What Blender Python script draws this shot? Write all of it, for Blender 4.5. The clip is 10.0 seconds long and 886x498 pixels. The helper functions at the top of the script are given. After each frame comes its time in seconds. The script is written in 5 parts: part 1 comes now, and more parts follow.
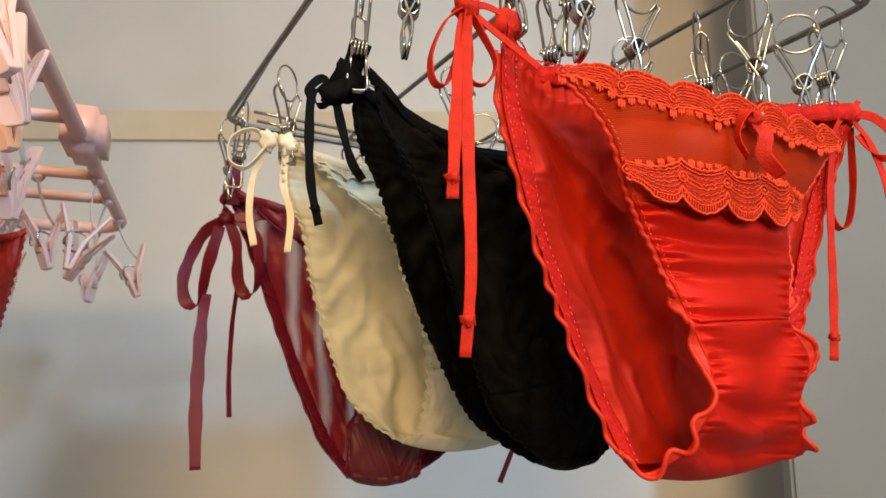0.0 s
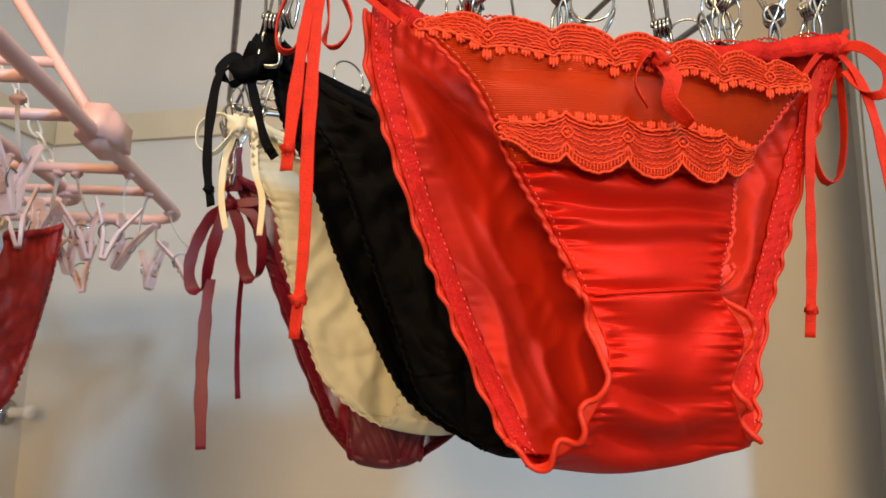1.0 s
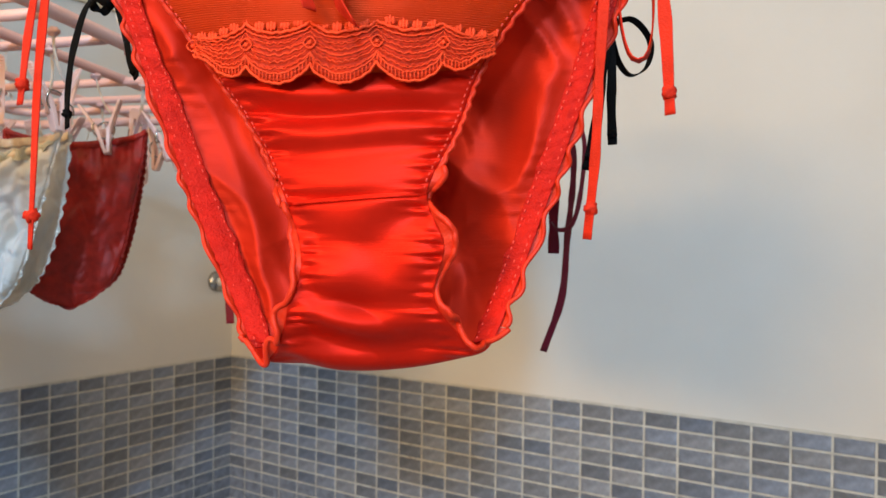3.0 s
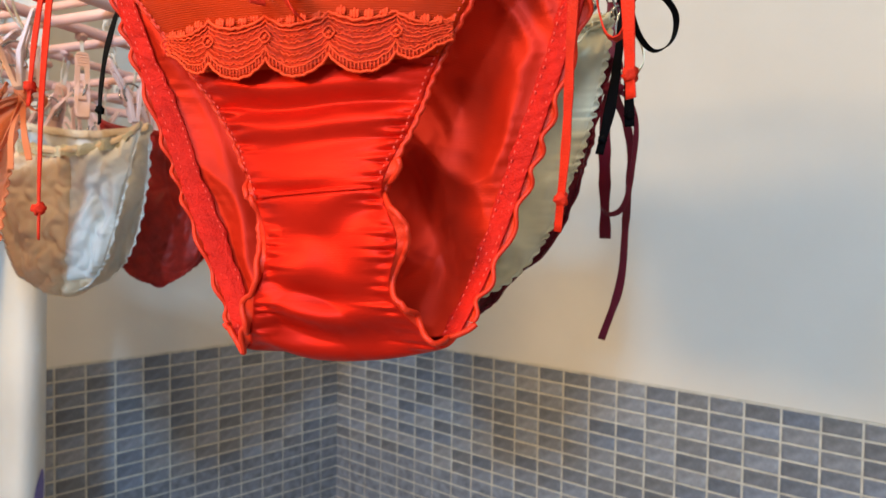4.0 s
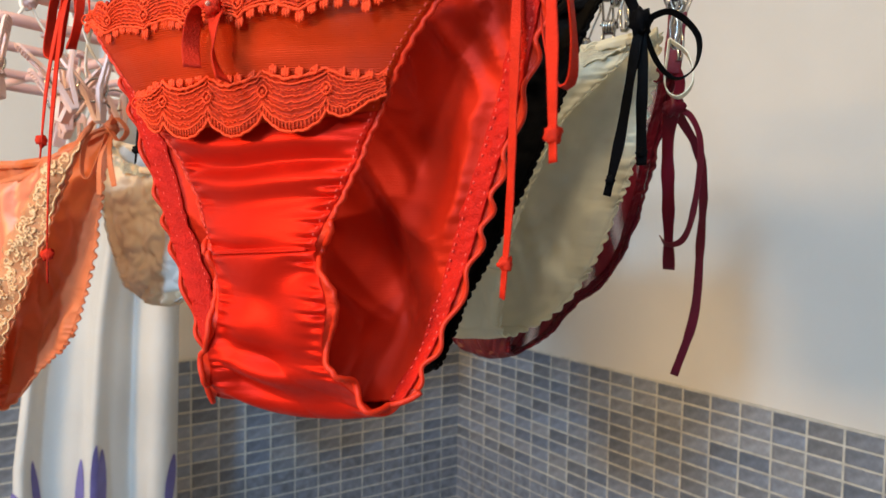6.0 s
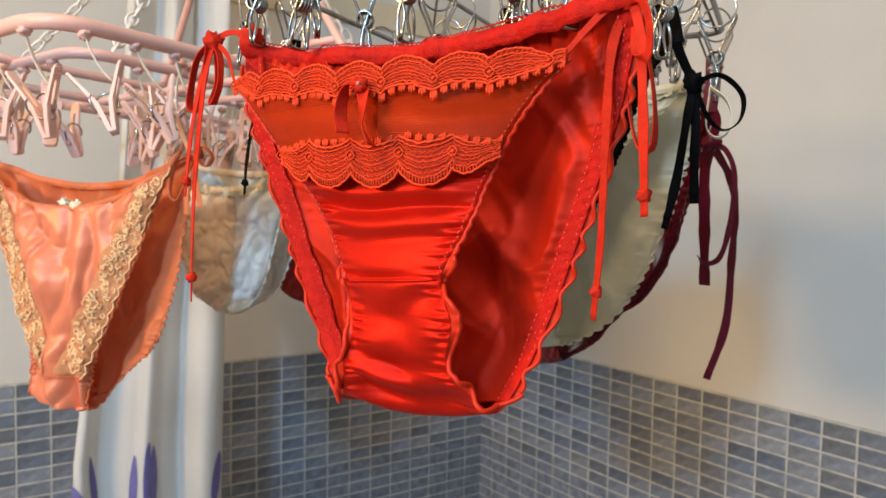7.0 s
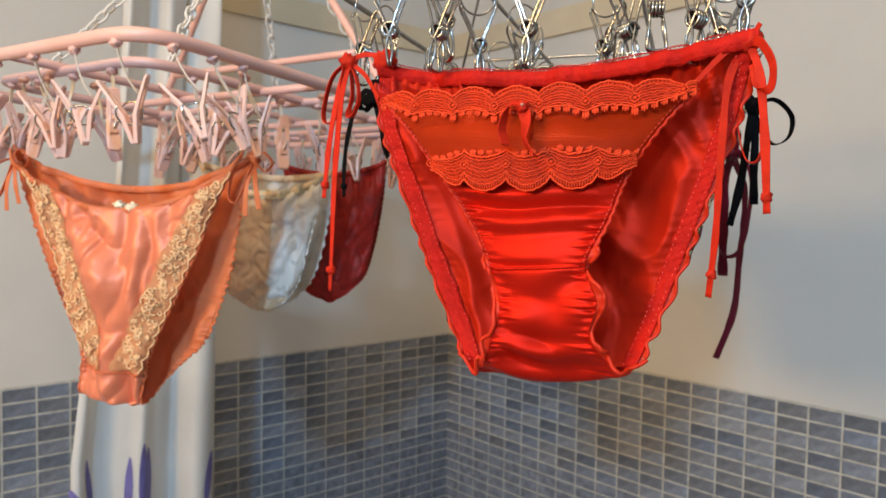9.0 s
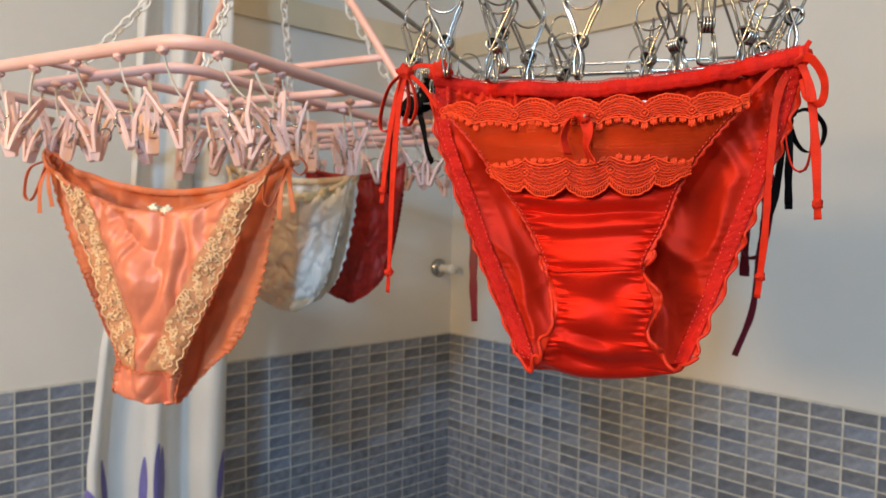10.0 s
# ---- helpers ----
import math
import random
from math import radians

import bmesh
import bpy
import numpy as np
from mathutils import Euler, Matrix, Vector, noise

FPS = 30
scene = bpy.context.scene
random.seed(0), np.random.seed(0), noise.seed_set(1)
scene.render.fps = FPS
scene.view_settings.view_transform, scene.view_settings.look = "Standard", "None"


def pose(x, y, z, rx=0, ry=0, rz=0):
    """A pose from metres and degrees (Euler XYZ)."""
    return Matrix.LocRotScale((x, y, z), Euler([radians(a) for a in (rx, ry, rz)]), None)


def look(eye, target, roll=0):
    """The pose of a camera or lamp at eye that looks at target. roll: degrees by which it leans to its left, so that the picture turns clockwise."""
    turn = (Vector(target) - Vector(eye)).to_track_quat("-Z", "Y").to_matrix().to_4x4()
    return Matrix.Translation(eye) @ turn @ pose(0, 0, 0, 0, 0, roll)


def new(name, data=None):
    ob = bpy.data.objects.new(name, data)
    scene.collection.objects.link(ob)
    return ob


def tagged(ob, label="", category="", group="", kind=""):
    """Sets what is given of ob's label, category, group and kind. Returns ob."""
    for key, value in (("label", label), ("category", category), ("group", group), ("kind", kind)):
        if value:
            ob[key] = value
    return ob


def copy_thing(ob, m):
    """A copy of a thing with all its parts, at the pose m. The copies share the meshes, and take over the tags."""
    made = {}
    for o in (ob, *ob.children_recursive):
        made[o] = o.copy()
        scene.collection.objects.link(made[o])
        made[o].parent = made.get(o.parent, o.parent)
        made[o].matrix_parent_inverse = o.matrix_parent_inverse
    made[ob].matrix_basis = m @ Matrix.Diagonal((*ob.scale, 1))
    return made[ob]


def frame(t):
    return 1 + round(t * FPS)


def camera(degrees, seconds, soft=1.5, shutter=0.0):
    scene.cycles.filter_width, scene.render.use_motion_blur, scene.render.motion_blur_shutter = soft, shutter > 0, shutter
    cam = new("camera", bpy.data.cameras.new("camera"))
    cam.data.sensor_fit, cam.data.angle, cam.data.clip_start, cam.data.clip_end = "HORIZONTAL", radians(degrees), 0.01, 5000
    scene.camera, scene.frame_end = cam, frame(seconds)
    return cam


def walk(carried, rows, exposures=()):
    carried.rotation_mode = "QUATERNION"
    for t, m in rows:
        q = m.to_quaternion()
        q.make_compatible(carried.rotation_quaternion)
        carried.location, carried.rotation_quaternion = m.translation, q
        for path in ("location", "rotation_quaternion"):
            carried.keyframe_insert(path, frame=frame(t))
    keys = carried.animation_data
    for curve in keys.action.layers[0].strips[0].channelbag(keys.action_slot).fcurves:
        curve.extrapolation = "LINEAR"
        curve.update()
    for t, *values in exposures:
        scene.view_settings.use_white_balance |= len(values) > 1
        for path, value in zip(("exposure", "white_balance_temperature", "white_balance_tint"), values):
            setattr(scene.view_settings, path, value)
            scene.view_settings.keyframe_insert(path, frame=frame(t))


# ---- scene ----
# camera and walk
cam = camera(62.8, 10.0)
ROWS = [
    (0.0, 0.0006, -0.0049, 1.4235, 101.858, -0.623, 0.954),
    (0.5, 0.0472, 0.0021, 1.4317, 101.718, -0.456, 5.809),
    (1.0, 0.1040, 0.0277, 1.4261, 100.218, -0.626, 12.072),
    (1.5, 0.1558, 0.0572, 1.4267, 96.913, -0.775, 16.099),
    (2.0, 0.2032, 0.0753, 1.4357, 93.809, -0.865, 20.066),
    (2.5, 0.2577, 0.0879, 1.4429, 91.413, -0.676, 25.875),
    (3.0, 0.2992, 0.0974, 1.4425, 89.784, -0.797, 32.104),
    (3.2, 0.3101, 0.0994, 1.4489, 88.030, -0.469, 33.783),
    (4.3, 0.3591, 0.1635, 1.4501, 87.860, -0.917, 44.903),
    (4.5, 0.3657, 0.1787, 1.4518, 87.499, -0.835, 46.205),
    (5.0, 0.3685, 0.2171, 1.4533, 87.204, -0.773, 49.732),
    (5.2, 0.3729, 0.2213, 1.4577, 87.302, -0.896, 50.501),
    (6.3, 0.3932, 0.1963, 1.4835, 86.744, -1.011, 55.492),
    (6.5, 0.3996, 0.1783, 1.4878, 86.862, -0.999, 55.365),
    (7.0, 0.4123, 0.1420, 1.4925, 86.867, -1.066, 55.284),
    (7.5, 0.4171, 0.1064, 1.4944, 86.898, -1.036, 54.852),
    (8.0, 0.4190, 0.0738, 1.4954, 87.159, -1.098, 53.362),
    (8.5, 0.4064, 0.0377, 1.4892, 87.192, -0.967, 50.672),
    (9.0, 0.3911, 0.0093, 1.4876, 87.338, -0.983, 48.695),
    (9.5, 0.3788, -0.0131, 1.4913, 87.349, -0.964, 47.732),
    (10.0, 0.3748, -0.0378, 1.4903, 87.295, -0.965, 47.327),
]
walk(cam, [(t, pose(x, y, z, rx, ry, rz)) for t, x, y, z, rx, ry, rz in ROWS],
     [(0.0, -0.26), (1.0, -0.24), (2.5, -0.12), (5.0, 0.04), (6.5, -0.16), (8.0, -0.36), (10.0, -0.40)])
cam.data.dof.use_dof = True
cam.data.dof.focus_distance = 0.34
cam.data.dof.aperture_fstop = 19.0

# ---- world and light ----
world = bpy.data.worlds.new("world")
scene.world = world
world.use_nodes = True
wn = world.node_tree.nodes
sky = wn.new("ShaderNodeTexSky")
sky.sky_type, sky.sun_disc, sky.sun_elevation, sky.sun_rotation = "NISHITA", False, radians(40), radians(150)
world.node_tree.links.new(sky.outputs[0], wn["Background"].inputs[0])
wn["Background"].inputs[1].default_value = 0.1


def area_lamp(name, m, width, height, watts, colour, shape="RECTANGLE"):
    data = bpy.data.lights.new(name, "AREA")
    data.shape, data.size, data.size_y, data.energy, data.color = shape, width, height, watts, colour
    ob = new(name, data)
    ob.matrix_world = m
    return ob


# daylight through the window behind the camera, and the warm lamp over the basin
area_lamp("window_daylight", look((1.25, -1.56, 2.24), (-0.2, 0.9, 1.25)), 0.18, 0.18, 50.0, (0.37, 0.66, 0.98))
area_lamp("basin_lamp_light", look((0.10, -1.42, 1.80), (0.0, 0.8, 1.4)), 0.50, 0.22, 30.0, (1.0, 0.62, 0.25))
area_lamp("ceiling_lamp_light", look((0.22, -0.10, 2.38), (0.22, -0.10, 0)), 0.34, 0.34, 8.0, (1.0, 0.76, 0.46), "DISK")

# ---- materials ----


def material(name, colour, rough=0.6, metal=0.0, noise_scale=30.0, vary=0.12, bump=0.15, bump_scale=400.0,
             translucent=0.0, clear=0.0, sheen=0.0, weave=0.0, spec=0.5, island=0.0, dark=None, bands=0.0):
    """A surface with two scales of variation, an optional weave, and thin-cloth translucency and see-through."""
    mat = bpy.data.materials.new(name)
    mat.use_nodes = True
    nt = mat.node_tree
    n, l = nt.nodes, nt.links
    bsdf = n["Principled BSDF"]
    bsdf.inputs["Roughness"].default_value = rough
    bsdf.inputs["Metallic"].default_value = metal
    bsdf.inputs["Specular IOR Level"].default_value = spec
    bsdf.inputs["Sheen Weight"].default_value = sheen
    co = n.new("ShaderNodeTexCoord")
    big = n.new("ShaderNodeTexNoise")
    big.inputs["Scale"].default_value, big.inputs["Detail"].default_value = noise_scale, 5.0
    l.new(co.outputs["Object"], big.inputs["Vector"])
    fine = n.new("ShaderNodeTexNoise")
    fine.inputs["Scale"].default_value, fine.inputs["Detail"].default_value = bump_scale, 4.0
    l.new(co.outputs["Object"], fine.inputs["Vector"])
    ramp = n.new("ShaderNodeMapRange")
    ramp.inputs["From Min"].default_value, ramp.inputs["From Max"].default_value = 0.3, 0.7
    l.new(big.outputs["Fac"], ramp.inputs["Value"])
    mix = n.new("ShaderNodeMix")
    mix.data_type = "RGBA"
    low = dark or tuple(c * (1 - 2 * vary) for c in colour)
    mix.inputs["A"].default_value = (*low, 1)
    mix.inputs["B"].default_value = (*(min(1, c * (1 + vary * 0.5)) for c in colour), 1)
    l.new(ramp.outputs["Result"], mix.inputs["Factor"])
    out_colour = mix.outputs["Result"]
    if island:
        info = n.new("ShaderNodeObjectInfo")
        hsv = n.new("ShaderNodeHueSaturation")
        m1 = n.new("ShaderNodeMapRange")
        m1.inputs["To Min"].default_value, m1.inputs["To Max"].default_value = 1 - island, 1 + island
        l.new(info.outputs["Random"], m1.inputs["Value"])
        l.new(m1.outputs["Result"], hsv.inputs["Value"])
        m2 = n.new("ShaderNodeMapRange")
        m2.inputs["To Min"].default_value, m2.inputs["To Max"].default_value = 0.5, 1.25
        fr = n.new("ShaderNodeMath")
        fr.operation = "FRACT"
        mu = n.new("ShaderNodeMath")
        mu.operation, mu.inputs[1].default_value = "MULTIPLY", 37.0
        l.new(info.outputs["Random"], mu.inputs[0])
        l.new(mu.outputs[0], fr.inputs[0])
        l.new(fr.outputs[0], m2.inputs["Value"])
        l.new(m2.outputs["Result"], hsv.inputs["Saturation"])
        l.new(out_colour, hsv.inputs["Color"])
        out_colour = hsv.outputs["Color"]
    l.new(out_colour, bsdf.inputs["Base Color"])
    height = fine.outputs["Fac"]
    if weave:
        wave = n.new("ShaderNodeTexWave")
        wave.bands_direction = "Z"
        wave.inputs["Scale"].default_value, wave.inputs["Distortion"].default_value = weave, 1.5
        wave.inputs["Detail"].default_value = 1.0
        l.new(co.outputs["Object"], wave.inputs["Vector"])
        add = n.new("ShaderNodeMath")
        add.operation = "ADD"
        l.new(wave.outputs["Fac"], add.inputs[0])
        l.new(fine.outputs["Fac"], add.inputs[1])
        height = add.outputs[0]
    bp = n.new("ShaderNodeBump")
    bp.inputs["Strength"].default_value, bp.inputs["Distance"].default_value = bump, 0.001
    l.new(height, bp.inputs["Height"])
    l.new(bp.outputs["Normal"], bsdf.inputs["Normal"])
    shader = bsdf.outputs["BSDF"]
    if translucent:
        tr = n.new("ShaderNodeBsdfTranslucent")
        l.new(out_colour, tr.inputs["Color"])
        ms = n.new("ShaderNodeMixShader")
        ms.inputs[0].default_value = translucent
        l.new(shader, ms.inputs[1])
        l.new(tr.outputs[0], ms.inputs[2])
        shader = ms.outputs[0]
    if clear:
        tp = n.new("ShaderNodeBsdfTransparent")
        ms = n.new("ShaderNodeMixShader")
        ms.inputs[0].default_value = clear
        # the pale folds of sheer cloth are put in as see-through bands
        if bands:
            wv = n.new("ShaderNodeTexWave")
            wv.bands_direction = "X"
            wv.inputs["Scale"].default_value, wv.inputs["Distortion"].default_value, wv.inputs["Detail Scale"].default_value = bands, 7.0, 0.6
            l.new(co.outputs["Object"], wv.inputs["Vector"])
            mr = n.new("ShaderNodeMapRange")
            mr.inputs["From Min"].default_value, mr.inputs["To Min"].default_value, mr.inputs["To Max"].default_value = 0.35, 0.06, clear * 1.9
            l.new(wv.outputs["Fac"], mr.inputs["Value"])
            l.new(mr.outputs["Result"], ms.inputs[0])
        l.new(shader, ms.inputs[1])
        l.new(tp.outputs[0], ms.inputs[2])
        shader = ms.outputs[0]
    l.new(shader, n["Material Output"].inputs["Surface"])
    return mat


def lace_material(name, colour, period, holes=0.35, deep=0.45, translucent=0.2):
    """Embroidered lace: rings of thread inside each scallop, on a fine net. UV in metres: along the band, and from its edge."""
    mat = bpy.data.materials.new(name)
    mat.use_nodes = True
    nt = mat.node_tree
    n, l = nt.nodes, nt.links
    bsdf = n["Principled BSDF"]
    bsdf.inputs["Roughness"].default_value = 0.55
    bsdf.inputs["Specular IOR Level"].default_value = 0.15

    def math_node(op, a, b=None):
        m = n.new("ShaderNodeMath")
        m.operation = op
        for i, v in enumerate((a, b)):
            if v is None:
                continue
            if isinstance(v, (int, float)):
                m.inputs[i].default_value = v
            else:
                l.new(v, m.inputs[i])
        return m.outputs[0]

    uv = n.new("ShaderNodeUVMap")
    sep = n.new("ShaderNodeSeparateXYZ")
    l.new(uv.outputs[0], sep.inputs[0])
    x = math_node("MULTIPLY", math_node("SUBTRACT", math_node("FRACT", math_node("DIVIDE", sep.outputs["X"], period)), 0.5), period)
    y = math_node("SUBTRACT", sep.outputs["Y"], period * 0.02)
    r = math_node("SQRT", math_node("ADD", math_node("MULTIPLY", x, x), math_node("MULTIPLY", y, y)))
    ring = math_node("SINE", math_node("MULTIPLY", r, 2 * math.pi / (period * 0.062)))
    spoke = math_node("SINE", math_node("MULTIPLY", math_node("ARCTAN2", x, y), 34.0))
    grain = n.new("ShaderNodeTexNoise")
    grain.inputs["Scale"].default_value = 1500.0
    co = n.new("ShaderNodeTexCoord")
    l.new(co.outputs["Object"], grain.inputs["Vector"])
    coarse = n.new("ShaderNodeTexNoise")
    coarse.inputs["Scale"].default_value, coarse.inputs["Detail"].default_value = 520.0, 3.0
    l.new(co.outputs["Object"], coarse.inputs["Vector"])
    h = math_node("ADD", math_node("ADD", math_node("MULTIPLY", ring, 0.34), math_node("MULTIPLY", spoke, 0.07)), math_node("ADD", math_node("MULTIPLY", coarse.outputs["Fac"], 1.3), math_node("SUBTRACT", grain.outputs["Fac"], 0.65)))
    fac = n.new("ShaderNodeMapRange")
    fac.inputs["From Min"].default_value, fac.inputs["From Max"].default_value = 0.0, 1.1
    l.new(h, fac.inputs["Value"])
    mix = n.new("ShaderNodeMix")
    mix.data_type = "RGBA"
    mix.inputs["A"].default_value = (*(c * deep for c in colour), 1)
    mix.inputs["B"].default_value = (*colour, 1)
    l.new(fac.outputs["Result"], mix.inputs["Factor"])
    l.new(mix.outputs["Result"], bsdf.inputs["Base Color"])
    bp = n.new("ShaderNodeBump")
    bp.inputs["Strength"].default_value, bp.inputs["Distance"].default_value = 0.9, period * 0.012
    l.new(h, bp.inputs["Height"])
    l.new(bp.outputs["Normal"], bsdf.inputs["Normal"])
    tr = n.new("ShaderNodeBsdfTranslucent")
    l.new(mix.outputs["Result"], tr.inputs["Color"])
    m1 = n.new("ShaderNodeMixShader")
    m1.inputs[0].default_value = translucent
    l.new(bsdf.outputs[0], m1.inputs[1])
    l.new(tr.outputs[0], m1.inputs[2])
    tp = n.new("ShaderNodeBsdfTransparent")
    m2 = n.new("ShaderNodeMixShader")
    l.new(math_node("MULTIPLY", math_node("SUBTRACT", 1.0, fac.outputs["Result"]), holes), m2.inputs[0])
    l.new(m1.outputs[0], m2.inputs[1])
    l.new(tp.outputs[0], m2.inputs[2])
    l.new(m2.outputs[0], n["Material Output"].inputs["Surface"])
    return mat


PLASTER = material("painted_plaster", (0.62, 0.60, 0.56), 0.75, noise_scale=3.0, vary=0.05, bump=0.12, bump_scale=160, spec=0.3)
DOOR_GREY = material("grey_panel_paint", (0.22, 0.21, 0.18), 0.6, noise_scale=5, vary=0.05, bump=0.1)
WALL_STRIP = material("beige_wall_strip", (0.61, 0.52, 0.37), 0.7, noise_scale=8, vary=0.08, bump=0.1)
GROUT = material("pale_grout", (0.54, 0.53, 0.48), 0.85, noise_scale=60, vary=0.15, bump=0.4, bump_scale=900, spec=0.2)
TILE = material("blue_grey_tile", (0.195, 0.222, 0.275), 0.34, noise_scale=70, vary=0.24, bump=0.10, bump_scale=260, island=0.30)
CEIL = material("white_ceiling", (0.78, 0.77, 0.74), 0.9, noise_scale=4, vary=0.03)
FLOOR = material("grey_floor", (0.30, 0.31, 0.33), 0.4, noise_scale=20, vary=0.1)
SATIN = material("red_satin", (0.60, 0.016, 0.006), 0.45, 0.48, noise_scale=40, vary=0.08, bump=0.10, bump_scale=1100, translucent=0.05, weave=520.0, spec=0.08)
BACKING = material("red_fine_knit", (0.53, 0.018, 0.004), 0.50, 0.34, noise_scale=40, vary=0.08, bump=0.12, bump_scale=1200, translucent=0.14, weave=520.0, spec=0.18)
MESH = material("orange_red_mesh", (0.78, 0.062, 0.007), 0.34, 0.22, noise_scale=50, vary=0.06, bump=0.55, bump_scale=1600, translucent=0.38, clear=0.12, weave=420.0, spec=0.25)
ELASTIC = material("red_elastic", (0.54, 0.013, 0.007), 0.6, noise_scale=160, vary=0.10, bump=0.7, bump_scale=1100, spec=0.12)
TIE = material("red_cotton_tie", (0.55, 0.022, 0.007), 0.6, noise_scale=160, vary=0.10, bump=0.5, bump_scale=1300, spec=0.14)
PIPING = material("red_piping", (0.60, 0.024, 0.004), 0.5, noise_scale=150, vary=0.06, bump=0.3, bump_scale=1500, spec=0.3)
THREAD = material("pink_thread", (0.80, 0.07, 0.045), 0.6, noise_scale=200, vary=0.05)
RED_LACE = lace_material("orange_red_lace", (0.68, 0.036, 0.007), 0.0245, 0.14, 0.55)
CORD = material("orange_cord", (0.80, 0.062, 0.014), 0.55, noise_scale=200, vary=0.10, bump=0.6, bump_scale=1500, spec=0.2)
BLACK = material("black_satin", (0.0022, 0.0022, 0.0028), 0.70, noise_scale=60, vary=0.2, bump=0.2, bump_scale=900, spec=0.07)
IVORY = material("ivory_cotton", (0.79, 0.765, 0.61), 0.6, noise_scale=30, vary=0.06, bump=0.15, bump_scale=900, translucent=0.36, sheen=0.1)
IVORY_LACE = lace_material("ivory_lace", (0.82, 0.79, 0.64), 0.008, 0.3, 0.75)
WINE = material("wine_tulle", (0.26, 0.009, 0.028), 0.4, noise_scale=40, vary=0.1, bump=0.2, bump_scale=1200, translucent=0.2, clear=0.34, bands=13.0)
WINE_SATIN = material("wine_satin", (0.13, 0.004, 0.016), 0.38, noise_scale=60, vary=0.1, bump=0.12, bump_scale=900, spec=0.25)
WINE_DEEP = material("wine_gusset", (0.11, 0.004, 0.012), 0.5, noise_scale=60, vary=0.1, bump=0.2)
SALMON = material("salmon_satin", (0.84, 0.26, 0.14), 0.44, 0.18, noise_scale=40, vary=0.05, bump=0.1, bump_scale=700, translucent=0.15, sheen=0.1)
SALMON_DEEP = material("salmon_knit", (0.86, 0.27, 0.11), 0.5, noise_scale=40, vary=0.06, bump=0.15, bump_scale=900, translucent=0.38)
GOLD_LACE = material("apricot_net", (0.88, 0.50, 0.26), 0.6, noise_scale=120, vary=0.08, bump=0.5, bump_scale=1600, translucent=0.3, clear=0.45, spec=0.2)
BEIGE = material("beige_satin", (0.86, 0.71, 0.52), 0.5, noise_scale=26, vary=0.10, bump=0.12, translucent=0.25, spec=0.2, dark=(0.80, 0.63, 0.43))
WHITE = material("white_cloth", (0.84, 0.82, 0.77), 0.6, noise_scale=40, vary=0.04, bump=0.25, bump_scale=700, translucent=0.2)
DARKRED = material("dark_red_lace", (0.52, 0.022, 0.012), 0.5, noise_scale=90, vary=0.18, bump=0.5, bump_scale=500, translucent=0.35, clear=0.05)
PINK = material("pink_plastic", (0.74, 0.47, 0.43), 0.38, noise_scale=14, vary=0.05, bump=0.06, bump_scale=300, dark=(0.72, 0.40, 0.33))
PINK_PEG = material("pale_pink_plastic", (0.80, 0.57, 0.53), 0.4, noise_scale=40, vary=0.06, bump=0.08, bump_scale=300, dark=(0.78, 0.50, 0.43))
PEG_SHADE = material("peg_recess_shade", (0.62, 0.36, 0.28), 0.5, noise_scale=60, vary=0.1)
CLEAR = material("milky_plastic", (0.80, 0.76, 0.70), 0.3, noise_scale=60, vary=0.05, translucent=0.4)
STEEL = material("stainless_wire", (0.43, 0.42, 0.40), 0.17, 1.0, noise_scale=200, vary=0.1, bump=0.03)
STEEL_DULL = material("dull_steel_rod", (0.30, 0.295, 0.28), 0.34, 1.0, noise_scale=120, vary=0.15, bump=0.08)
CHAIN = material("white_plastic_chain", (0.76, 0.74, 0.70), 0.4, noise_scale=80, vary=0.06)
CURTAIN = material("white_curtain", (0.84, 0.84, 0.82), 0.55, noise_scale=6, vary=0.05, bump=0.08, translucent=0.35)
PURPLE = material("purple_print", (0.17, 0.15, 0.42), 0.6, noise_scale=30, vary=0.1)
CREAM = material("cream_ribbon", (0.86, 0.80, 0.60), 0.5, noise_scale=90, vary=0.06)
TAG = material("white_care_label", (0.86, 0.85, 0.83), 0.6, noise_scale=90, vary=0.04)
PEARL = material("rose_pearl", (0.50, 0.20, 0.15), 0.2, noise_scale=90, vary=0.03)

# ---- mesh tools ----


def mesh_part(name, verts, faces, mat, parent=None, label="", smooth=True, uvs=None, thick=0.0):
    me = bpy.data.meshes.new(name)
    me.from_pydata([tuple(v) for v in verts], [], faces)
    if uvs is not None:
        lay = me.uv_layers.new(name="UVMap")
        idx = np.empty(len(me.loops), dtype=np.int32)
        me.loops.foreach_get("vertex_index", idx)
        lay.data.foreach_set("uv", np.asarray(uvs, dtype=np.float32)[idx].ravel())
    me.materials.append(mat)
    if smooth:
        me.polygons.foreach_set("use_smooth", [True] * len(me.polygons))
    me.update()
    ob = new(name, me)
    if parent:
        ob.parent = parent
    if label:
        tagged(ob, label)
    if thick:
        so = ob.modifiers.new("thickness", "SOLIDIFY")
        so.thickness, so.offset = thick, 0.0
    return ob


def join(*pieces):
    """Several (verts, faces) as one."""
    vs, fs = [], []
    for v, f in pieces:
        k = len(vs)
        vs += list(v)
        fs += [tuple(i + k for i in q) for q in f]
    return vs, fs


